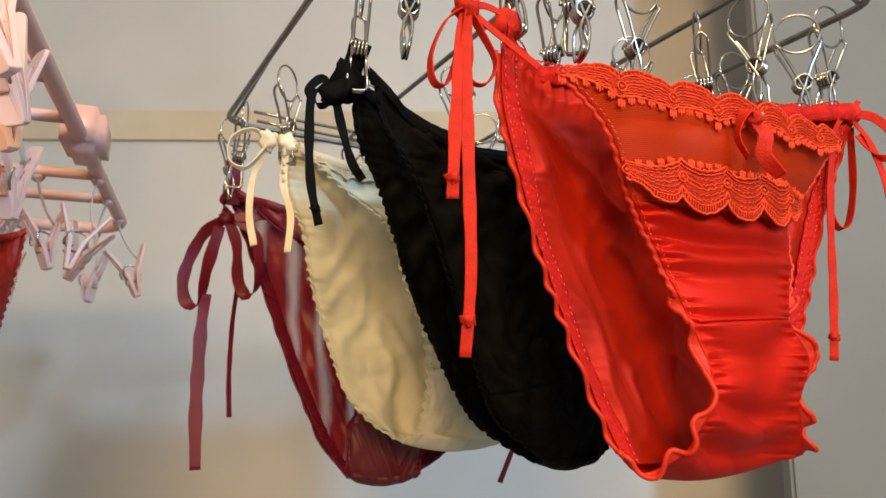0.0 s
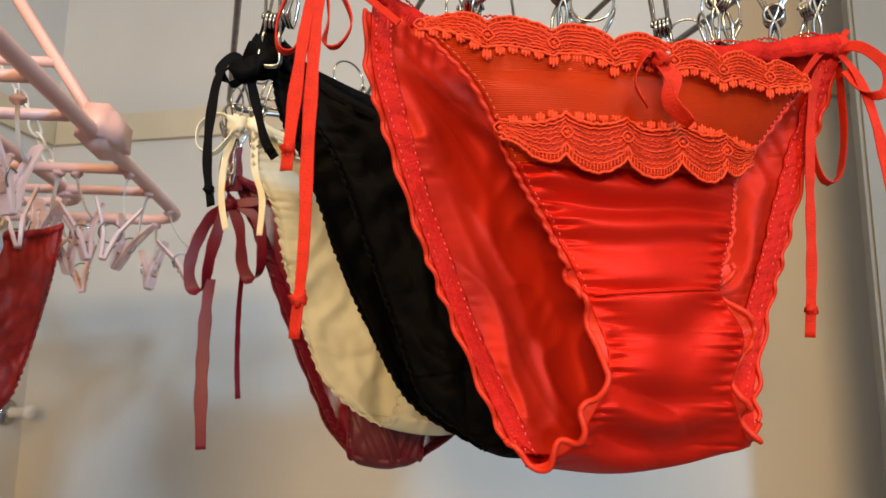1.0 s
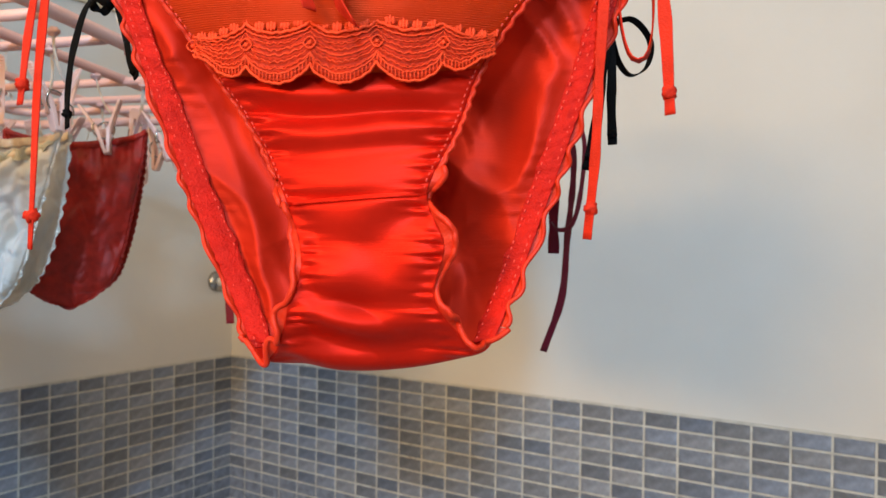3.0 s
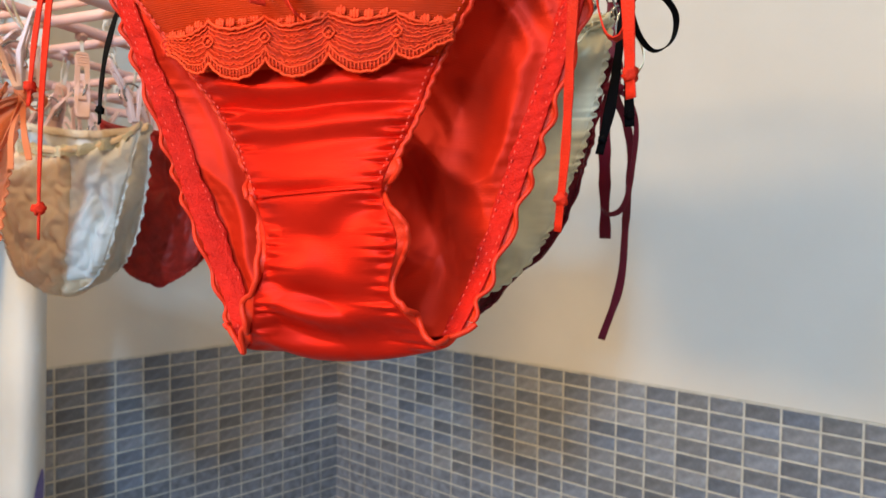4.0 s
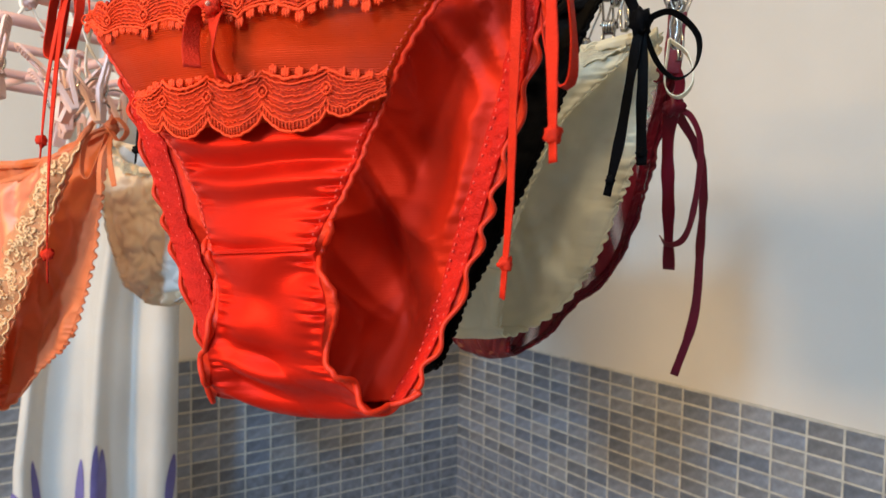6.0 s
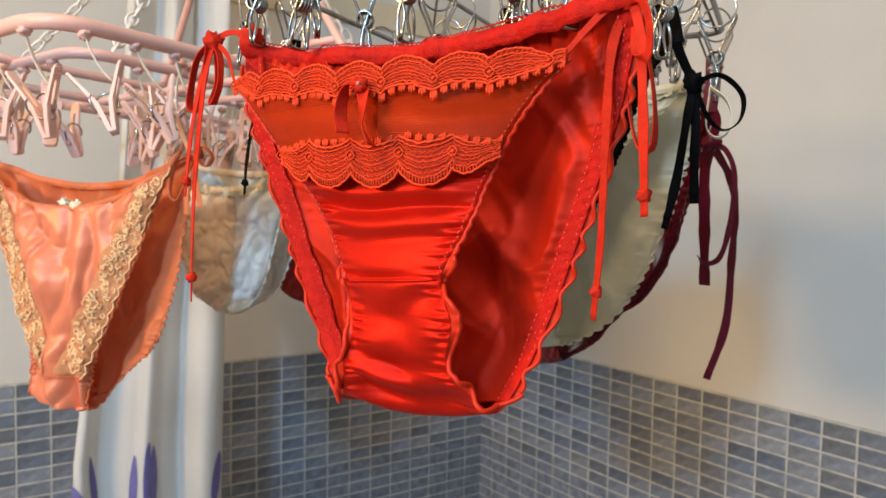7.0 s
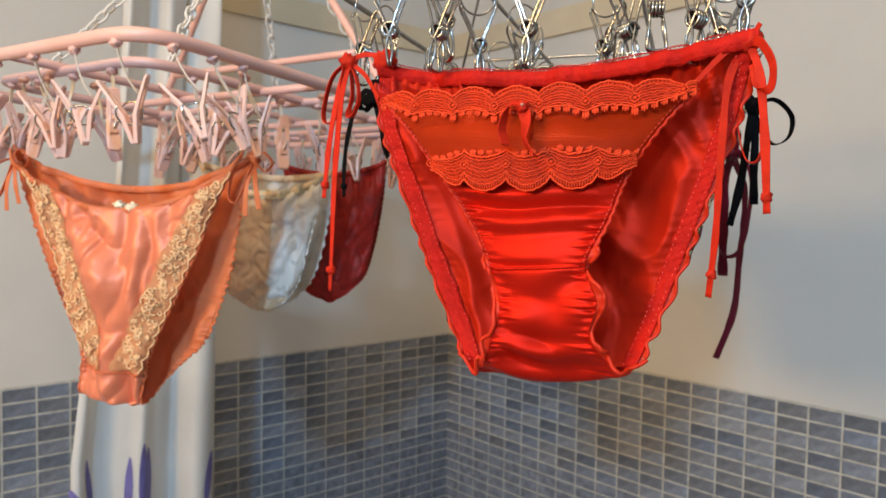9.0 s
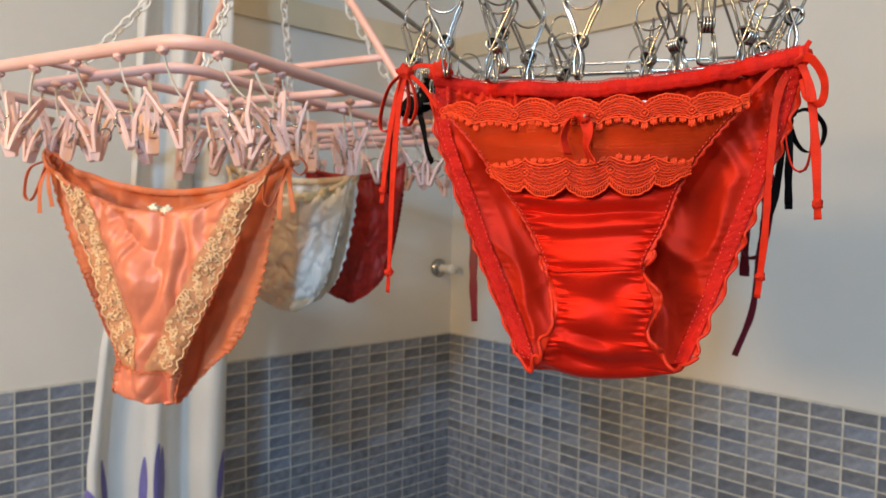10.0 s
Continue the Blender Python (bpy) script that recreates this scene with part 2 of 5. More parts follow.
def curve(points, n):
    """A smooth line through the points (Catmull-Rom), n samples even in length."""
    p = np.array(points, float)
    q = np.vstack([2 * p[0] - p[1], p, 2 * p[-1] - p[-2]])
    out = []
    for i in range(1, len(q) - 2):
        for t in np.linspace(0, 1, 16, endpoint=False):
            a, b, c, d = q[i - 1], q[i], q[i + 1], q[i + 2]
            out.append(0.5 * (2 * b + (c - a) * t + (2 * a - 5 * b + 4 * c - d) * t ** 2 + (3 * b - a - 3 * c + d) * t ** 3))
    out.append(p[-1])
    out = np.array(out)
    s = np.r_[0, np.cumsum(np.linalg.norm(np.diff(out, axis=0), axis=1))]
    w = np.linspace(0, s[-1], n)
    return np.stack([np.interp(w, s, out[:, k]) for k in range(3)], 1)


def spline(points, n):
    """As curve(), but n samples even in the control points' index, for edges that run side by side."""
    p = np.array(points, float)
    q = np.vstack([2 * p[0] - p[1], p, 2 * p[-1] - p[-2]])
    out = []
    for w in np.linspace(0, len(p) - 1, n):
        i = min(int(w), len(p) - 2)
        t = w - i
        a, b, c, d = q[i:i + 4]
        out.append(0.5 * (2 * b + (c - a) * t + (2 * a - 5 * b + 4 * c - d) * t ** 2 + (3 * b - a - 3 * c + d) * t ** 3))
    return np.array(out)


def frames_along(p, side=None):
    """Tangents and two normals along a line."""
    t = np.gradient(p, axis=0)
    t /= np.linalg.norm(t, axis=1)[:, None] + 1e-12
    a = np.array(side if side is not None else (0.0, 0.0, 1.0), float)
    if side is None and abs(t[0] @ a) > 0.9:
        a = np.array((1.0, 0, 0))
    n1 = np.empty_like(t)
    for i in range(len(t)):
        if side is not None and i:
            a = np.array(side, float) * 0.25 + n1[i - 1] * 0.75
        elif i:
            a = n1[i - 1]
        v = a - t[i] * (a @ t[i])
        n1[i] = v / (np.linalg.norm(v) + 1e-12)
    return t, n1, np.cross(t, n1)


def tube(points, r, seg=8, closed=False):
    p = np.array(points, float)
    _, a, b = frames_along(p)
    rr = np.broadcast_to(np.array(r, float), (len(p),))
    vs, fs = [], []
    for i in range(len(p)):
        for k in range(seg):
            w = 2 * math.pi * k / seg
            vs.append(p[i] + rr[i] * (math.cos(w) * a[i] + math.sin(w) * b[i]))
    m = len(p)
    for i in range(m if closed else m - 1):
        for k in range(seg):
            j = (i + 1) % m
            fs.append((i * seg + k, i * seg + (k + 1) % seg, j * seg + (k + 1) % seg, j * seg + k))
    if not closed:
        fs.append(tuple(range(seg - 1, -1, -1)))
        fs.append(tuple((m - 1) * seg + k for k in range(seg)))
    return vs, fs


def band(points, width, side, thick=0.0008, twist=0.0):
    """A flat ribbon along a line; side: the way its width points; twist: turns in all."""
    p = np.array(points, float)
    t, a, b = frames_along(p, side)
    w = np.broadcast_to(np.array(width, float), (len(p),))
    vs, fs = [], []
    for i in range(len(p)):
        an = 2 * math.pi * twist * i / (len(p) - 1)
        s = math.cos(an) * a[i] + math.sin(an) * b[i]
        h = np.cross(t[i], s)
        for x, y in ((-1, -0.6), (-1, 0.6), (-0.93, 1), (-0.8, 1), (0, 0.8), (0.8, 1), (0.93, 1), (1, 0.6), (1, -0.6), (0.93, -1), (0.8, -1), (0, -0.8), (-0.8, -1), (-0.93, -1)):
            vs.append(p[i] + s * x * w[i] / 2 + h * y * thick / 2)
    for i in range(len(p) - 1):
        for k in range(14):
            fs.append((i * 14 + k, i * 14 + (k + 1) % 14, (i + 1) * 14 + (k + 1) % 14, (i + 1) * 14 + k))
    fs.append(tuple(range(13, -1, -1)))
    fs.append(tuple((len(p) - 1) * 14 + k for k in range(14)))
    return vs, fs


def box(c, s, m=None, bevel=0.0):
    bm = bmesh.new()
    bmesh.ops.create_cube(bm, size=1.0, matrix=Matrix.Diagonal((*s, 1)))
    if bevel:
        bmesh.ops.bevel(bm, geom=bm.edges[:], offset=bevel, segments=2, affect="EDGES")
    mm = Matrix.Translation(c) @ (m or Matrix.Identity(4))
    bm.transform(mm)
    vs = [v.co[:] for v in bm.verts]
    bm.verts.index_update()
    fs = [tuple(v.index for v in f.verts) for f in bm.faces]
    bm.free()
    return vs, fs


def blob(c, s, lumps=0.18, seed=0.0, rings=10, seg=14):
    """A lumpy rounded knot."""
    vs, fs = [], []
    for i in range(rings + 1):
        th = math.pi * i / rings
        for k in range(seg):
            ph = 2 * math.pi * k / seg
            d = Vector((math.sin(th) * math.cos(ph), math.sin(th) * math.sin(ph), math.cos(th)))
            q = 1 + lumps * noise.noise(d * 2.1 + Vector((seed, seed * 1.7, 0))) * 2
            vs.append((c[0] + d.x * s[0] * q, c[1] + d.y * s[1] * q, c[2] + d.z * s[2] * q))
    for i in range(rings):
        for k in range(seg):
            fs.append((i * seg + k, (i + 1) * seg + k, (i + 1) * seg + (k + 1) % seg, i * seg + (k + 1) % seg))
    return vs, fs


def grid_faces(rows, cols):
    return [(i * cols + k, i * cols + k + 1, (i + 1) * cols + k + 1, (i + 1) * cols + k) for i in range(rows - 1) for k in range(cols - 1)]


def thing(name, label, category, group="", at=(0, 0, 0), turn=0.0):
    ob = new(name)
    ob.empty_display_size = 0.02
    ob.matrix_world = pose(*at, 0, 0, turn)
    return tagged(ob, label, category, group)

# ---- the room: corner of a bathroom with a tiled dado ----
XL, YB, XR, YF, ZC = -0.9207, 1.1868, 1.75, -1.70, 2.45
DADO = 1.20


def slab(name, lo, hi, mat, label, category):
    v, f = box([(a + b) / 2 for a, b in zip(lo, hi)], [b - a for a, b in zip(lo, hi)])
    return tagged(mesh_part(name, v, f, mat, smooth=False), label, category, kind="structure")


wall_north = slab("wall_north", (XL - 0.12, YB, 0), (XR + 0.12, YB + 0.12, ZC), PLASTER, "off-white painted plaster wall above a tiled dado", "wall")
wall_west = slab("wall_west", (XL - 0.12, YF - 0.12, 0), (XL, YB, ZC), PLASTER, "off-white painted plaster wall behind the curtain", "wall")
slab("wall_east", (XR, YF - 0.12, 0), (XR + 0.12, YB, ZC), PLASTER, "plain off-white plaster side wall", "wall")
WX0, WX1, WZ0, WZ1 = 0.90, 1.60, 1.65, 2.35
bm_wall = join(box(((XL + WX0) / 2, YF - 0.06, ZC / 2), (WX0 - XL, 0.12, ZC)), box(((XR + WX1) / 2, YF - 0.06, ZC / 2), (XR - WX1, 0.12, ZC)),
               box(((WX0 + WX1) / 2, YF - 0.06, WZ0 / 2), (WX1 - WX0, 0.12, WZ0)), box(((WX0 + WX1) / 2, YF - 0.06, (ZC + WZ1) / 2), (WX1 - WX0, 0.12, ZC - WZ1)))
tagged(mesh_part("wall_south", *bm_wall, PLASTER, smooth=False), "off-white plaster wall with a small window opening", "wall", kind="structure")
slab("floor", (XL, YF, -0.1), (XR, YB, 0), FLOOR, "grey bathroom floor", "floor")
slab("ceiling", (XL, YF, ZC), (XR, YB, ZC + 0.1), CEIL, "plain white ceiling", "ceiling")
tagged(mesh_part("door_leaf", *box((0.405 + 0.425, 0.924, ZC / 2 - 0.02), (0.85, 0.028, ZC - 0.05), None, 0.004), DOOR_GREY, smooth=False), "plain grey-painted door leaf standing open before the wall", "door", kind="structure")
for nm, lo, hi in (("strip_north", (XL + 0.012, YB - 0.010, 1.862), (XR, YB - 0.001, 1.915)), ("strip_west", (XL + 0.001, YF, 1.862), (XL + 0.010, YB - 0.001, 1.915))):
    slab(nm, lo, hi, WALL_STRIP, "thin beige strip along the wall", "trim")

# hook plate and peg on the west wall near the corner
peg_hook = thing("wall_hook", "small chrome and white wall peg near the corner", "hook", at=(XL, 1.142, 1.362))
ring_pts = [(0.0, math.cos(a), math.sin(a)) for a in np.linspace(0, 2 * math.pi, 24, endpoint=False)]
hv, hf = [], []
for x, r in ((0.0005, 0.0185), (0.006, 0.0180), (0.010, 0.0135), (0.012, 0.0075), (0.036, 0.0070), (0.038, 0.0098), (0.047, 0.0104), (0.050, 0.0080)):
    hv += [(x * 1.15, r * 1.2 * p[1], r * 1.2 * p[2]) for p in ring_pts]
hf = [(i * 24 + k, i * 24 + (k + 1) % 24, (i + 1) * 24 + (k + 1) % 24, (i + 1) * 24 + k) for i in range(7) for k in range(24)]
hf.append(tuple(7 * 24 + k for k in range(24)))
mesh_part("plate", hv[:96], [f for f in hf if max(f) < 96], STEEL, peg_hook, "round chrome plate")
mesh_part("stem", hv[72:], [tuple(i - 72 for i in f) for f in hf if min(f) >= 72], WHITE, peg_hook, "white plastic peg")

# curtain, gathered, in front of the west wall
curtain = thing("curtain", "white gathered curtain printed with purple strokes", "curtain", at=(-0.78, 0.40, 0.30))


def curtain_point(a, h):
    """a along the gathered width, h the height above the hem."""
    y0 = np.interp(h, (0, 0.80, 1.0, 1.165, 1.5), (-0.110, -0.105, -0.082, -0.042, -0.024))
    y1 = np.interp(h, (0, 1.2, 1.5), (0.118, 0.124, 0.132))
    y = y0 + a * (y1 - y0) + 0.005 * math.sin(a * 19 + h * 1.5)
    x = 0.013 * math.sin(a * 2 * math.pi * 2.4 + 0.9 * math.sin(h * 2.1)) + 0.0016 * math.sin(a * 2 * math.pi * 6.3 + h) + 0.026 * noise.noise(Vector((a * 5, h * 1.2, 3)))
    return (x, y, h)


nr, nc = 60, 110
cv = [curtain_point(k / (nc - 1), 2.149 * i / (nr - 1)) for i in range(nr) for k in range(nc)]
mesh_part("cloth", cv, grid_faces(nr, nc), CURTAIN, curtain, "", thick=0.0012)
rnd = random.Random(4)
for a0, h0, ln, lean in ((0.05, 0.735, 0.07, -0.10), (0.10, 0.715, 0.06, -0.18), (0.16, 0.765, 0.085, -0.05), (0.38, 0.755, 0.09, 0.02), (0.49, 0.765, 0.11, 0.02),
                         (0.54, 0.755, 0.11, 0.00), (0.95, 0.745, 0.08, 0.03), (0.30, 0.62, 0.08, 0.05), (0.80, 0.62, 0.08, -0.04)):
    sv, q = [], 14
    for i in range(q):
        w = i / (q - 1)
        half = 0.030 * math.sqrt(max(0.02, math.sin(math.pi * min(1, 0.08 + w * 0.92))))
        for k in (-1, 0, 1):
            x, y, h = curtain_point(a0 + lean * (w - 0.5) + k * half, h0 + ln * (w - 0.5))
            x2, y2, _ = curtain_point(a0 + lean * (w - 0.5) + k * half + 0.004, h0 + ln * (w - 0.5))
            nx, ny = y2 - y, -(x2 - x)
            m = math.hypot(nx, ny) or 1
            sv.append((x + nx / m * 0.0016, y + ny / m * 0.0016, h))
    mesh_part("stroke", sv, grid_faces(q, 3), PURPLE, curtain, "purple printed brush stroke")

# ---- silver wire hanger ----
S0 = Vector((-0.185, 0.537, 1.640))
SA = radians(30)
SE1, SE2 = Vector((math.cos(SA), math.sin(SA), 0)), Vector((math.sin(SA), -math.cos(SA), 0))


def sp(a, b, z=0.0):
    """A place on the silver hanger: a along the back rail, b towards the front, z up."""
    return S0 + SE1 * a + SE2 * b + Vector((0, 0, z))


SW, SD = 0.268, 0.365
silver = thing("wire_hanger", "stainless steel wire laundry hanger with many pegs", "hanger", at=S0)


def loc(parent, pts):
    inv = parent.matrix_world.inverted()
    return [tuple(inv @ Vector(p)) for p in pts]


bpy.context.view_layer.update()


def rounded(corners, r, n=6):
    out = []
    m = len(corners)
    for i in range(m):
        a, b, c = (Vector(corners[(i + k) % m]) for k in (-1, 0, 1))
        p, q = b + (a - b).normalized() * r, b + (c - b).normalized() * r
        for t in np.linspace(0, 1, n):
            out.append(p * (1 - t) ** 2 + b * 2 * t * (1 - t) + q * t * t)
    return out


def wire(name, pts, r, mat, parent, closed=False, label=""):
    return mesh_part(name, *tube(loc(parent, pts), r, 8, closed), mat, parent, label)


loop_pts = []
cs = rounded([sp(0, 0), sp(SW, 0), sp(SW, SD), sp(0, SD)], 0.02)
for i, p in enumerate(cs):
    nx = cs[(i + 1) % len(cs)]
    steps = max(1, int((nx - p).length / 0.03))
    loop_pts += [p.lerp(nx, k / steps) for k in range(steps)]
wire("outer_loop", loop_pts, 0.0021, STEEL_DULL, silver, True)
for a in (0.100, 0.200):
    wire("cross_rail", [sp(a, d, 0) for d in np.linspace(0, SD, 12)], 0.0017, STEEL_DULL, silver)
for b, z in ((0.012, 0.008), (0.024, -0.004)):
    wire("back_rail", [sp(a, b, z) for a in np.linspace(0.02, SW - 0.01, 12)], 0.0014, STEEL, silver)
hub = sp(SW * 0.5, SD * 0.5, 0.30)
for a, b in ((0.005, 0.01), (SW - 0.005, 0.01), (0.005, SD - 0.01), (SW - 0.005, SD - 0.01)):
    wire("stay", [sp(a, b).lerp(hub, t) for t in np.linspace(0, 1, 8)], 0.0012, STEEL_DULL, silver)
hook = [hub, hub + Vector((0, 0, 0.05))] + [hub + Vector((0.03 * math.cos(w) - 0.0, 0.0, 0.08 + 0.03 * math.sin(w))) for w in np.linspace(-1.4, 3.6, 14)]
wire("hook", curve([tuple(p) for p in hook], 40), 0.0025, STEEL_DULL, silver)


def wire_peg(name="wire_peg"):
    """A bent-wire peg on its ring: origin at the rail, hanging down."""
    ob = thing(name, "stainless bent-wire peg hanging from a ring", "clothes peg", "pegs on the wire hanger")
    ring = [(0.0115 * math.cos(w), 0.0, -0.0118 + 0.0118 * math.sin(w)) for w in np.linspace(0, 2 * math.pi, 30, endpoint=False)]
    mesh_part("ring", *tube(ring, 0.00070, 6, True), STEEL, ob, "thin steel ring")
    for s in (-1, 1):
        arm = curve([(s * 0.0108, -0.0034, -0.0205), (s * 0.0118, 0.0, -0.0165), (s * 0.0108, 0.0034, -0.0205), (s * 0.0060, 0.0034, -0.031), (s * 0.0016, 0.0034, -0.0425),
                     (-s * 0.0020, 0.0040, -0.0530), (-s * 0.0010, 0.0052, -0.0640), (-s * 0.0008, 0.0030, -0.0662), (-s * 0.0008, -0.0030, -0.0662), (-s * 0.0010, -0.0052, -0.0640), (-s * 0.0020, -0.0040, -0.0530), (s * 0.0016, -0.0034, -0.0425),
                     (s * 0.0060, -0.0034, -0.031), (s * 0.0108, -0.0034, -0.0205)], 74)
        mesh_part("arm", *tube(arm, 0.00085, 6), STEEL, ob)
    coil = [(0.0042 * math.cos(w), -0.0042 + 0.0084 * w / (2 * math.pi * 4.5), -0.0430 + 0.0042 * math.sin(w)) for w in np.linspace(0, 2 * math.pi * 4.5, 74)]
    mesh_part("coil", *tube(coil, 0.00090, 6), STEEL, ob, "coiled wire spring")
    return ob


peg0 = wire_peg()
first = True
# pegs along the rails; those that hold cloth stand where the garments are pinned
PEGS = [(0.020, 0.286, 1.645, 40), (0.049, 0.304, 1.648, 70), (0.211, 0.374, 1.645, 20), (0.188, 0.367, 1.636, -10), (0.134, 0.372, 1.640, 85), (0.095, 0.336, 1.644, 15), (0.050, 0.335, 1.640, 60),
        (-0.049, 0.338, 1.642, 95), (0.150, 0.470, 1.640, 50), (0.160, 0.452, 1.640, 10), (-0.112, 0.440, 1.640, 60), (0.118, 0.560, 1.638, 30), (-0.172, 0.528, 1.640, 30), (-0.156, 0.500, 1.640, 100), (0.088, 0.602, 1.640, 70),
        (-0.020, 0.300, 1.642, 20), (0.000, 0.440, 1.640, 30), (0.030, 0.400, 1.640, 75), (0.075, 0.450, 1.640, 120), (0.105, 0.400, 1.640, 10), (0.120, 0.520, 1.640, 60), (0.020, 0.520, 1.640, 10),
        (-0.060, 0.470, 1.640, 45), (-0.085, 0.560, 1.640, 70), (0.010, 0.600, 1.640, 20), (0.055, 0.580, 1.640, 100), (0.175, 0.420, 1.640, 35), (0.060, 0.300, 1.640, 5), (0.160, 0.365, 1.646, 130)]
for x, y, z, turn in PEGS:
    m = pose(x, y, z, rnd.uniform(-7, 7), rnd.uniform(-5, 5), turn + rnd.uniform(-12, 12))
    if first:
        peg0.matrix_world = m
        first = False
    else:
        copy_thing(peg0, m)

# ---- pink plastic hanger ----
P0 = Vector((-0.187, 0.205, 1.626))
PA = radians(17.5)
PE1, PE2 = Vector((-math.cos(PA), -math.sin(PA), 0)), Vector((-math.sin(PA), math.cos(PA), 0))


def pp(a, b, z=0.0):
    """A place on the pink hanger: a along the front rail from its corner, b away along the side rail."""
    return P0 + PE1 * a + PE2 * b + Vector((0, 0, z - 0.036 * b))


PW, PD = 0.42, 0.592
pink = thing("plastic_hanger", "pink plastic folding laundry hanger with white chains", "hanger", at=P0)
bpy.context.view_layer.update()


def loop(corners, r):
    cs, out = rounded(corners, r, 9), []
    for i, p in enumerate(cs):
        nx = cs[(i + 1) % len(cs)]
        steps = max(1, int((nx - p).length / 0.03))
        out += [p.lerp(nx, k / steps) for k in range(steps)]
    return out


wire("outer_rail", loop([pp(0, 0), pp(PW, 0), pp(PW, PD), pp(0, PD)], 0.045), 0.0062, PINK, pink, True)
wire("inner_rail", loop([pp(0.085, 0.065), pp(PW - 0.085, 0.065), pp(PW - 0.085, PD - 0.065), pp(0.085, PD - 0.065)], 0.035), 0.0052, PINK, pink, True)
for b in (0.21, 0.275, 0.40, 0.47):
    wire("cross_bar", [pp(a, b, -0.002) for a in np.linspace(0.004, PW - 0.004, 10)], 0.0046, PINK, pink)
wire("centre_bar", [pp(0.21, b, 0.004) for b in np.linspace(0.005, PD - 0.005, 10)], 0.0046, PINK, pink)
# hinge block on the side rail
hb = box((0, 0, 0), (0.030, 0.058, 0.034), pose(0, 0, 0, 0, 0, 20), 0.006)
mesh_part("hinge", [Vector(v) + Vector(loc(pink, [pp(0.0, 0.335, 0.008)])[0]) for v in hb[0]], hb[1], PINK, pink, "moulded pink hinge block")
# raised handle of bars, and four chains to the hook
top = pp(0.20, 0.31, 0.30)
for a, b, q in ((0.0, 0.335, 0.055), (PW, 0.335, -0.055)):
    wire("handle_bar", [pp(a, b, 0.006).lerp(top, t) for t in np.linspace(0, 1, 8)], 0.0050, PINK, pink)
wire("handle_tie", [pp(0.0, 0.335, 0.006).lerp(top, 0.2).lerp(pp(PW, 0.335, 0.006).lerp(top, 0.2), t) for t in np.linspace(0, 1, 8)], 0.0046, PINK, pink)


def chain_links(a, b):
    a, b = Vector(a), Vector(b)
    d = (b - a).normalized()
    side = d.cross(Vector((0.3, 0.5, 0.81))).normalized()
    other = d.cross(side)
    n, pieces = int((b - a).length / 0.0145), []
    for i in range(n):
        c = a + d * (0.0145 * (i + 0.5))
        s = side if i % 2 else other
        link = [c + d * (0.0095 * math.cos(w)) + s * (0.0052 * math.sin(w)) for w in np.linspace(0, 2 * math.pi, 14, endpoint=False)]
        pieces.append(tube(loc(pink, link), 0.0014, 6, True))
    return join(*pieces)


for a, b in ((0.095, 0.10), (PW - 0.095, 0.10), (0.095, PD - 0.10), (PW - 0.095, PD - 0.10)):
    mesh_part("chain", *chain_links(pp(a, b, 0.004), top), CHAIN, pink, "white plastic chain")


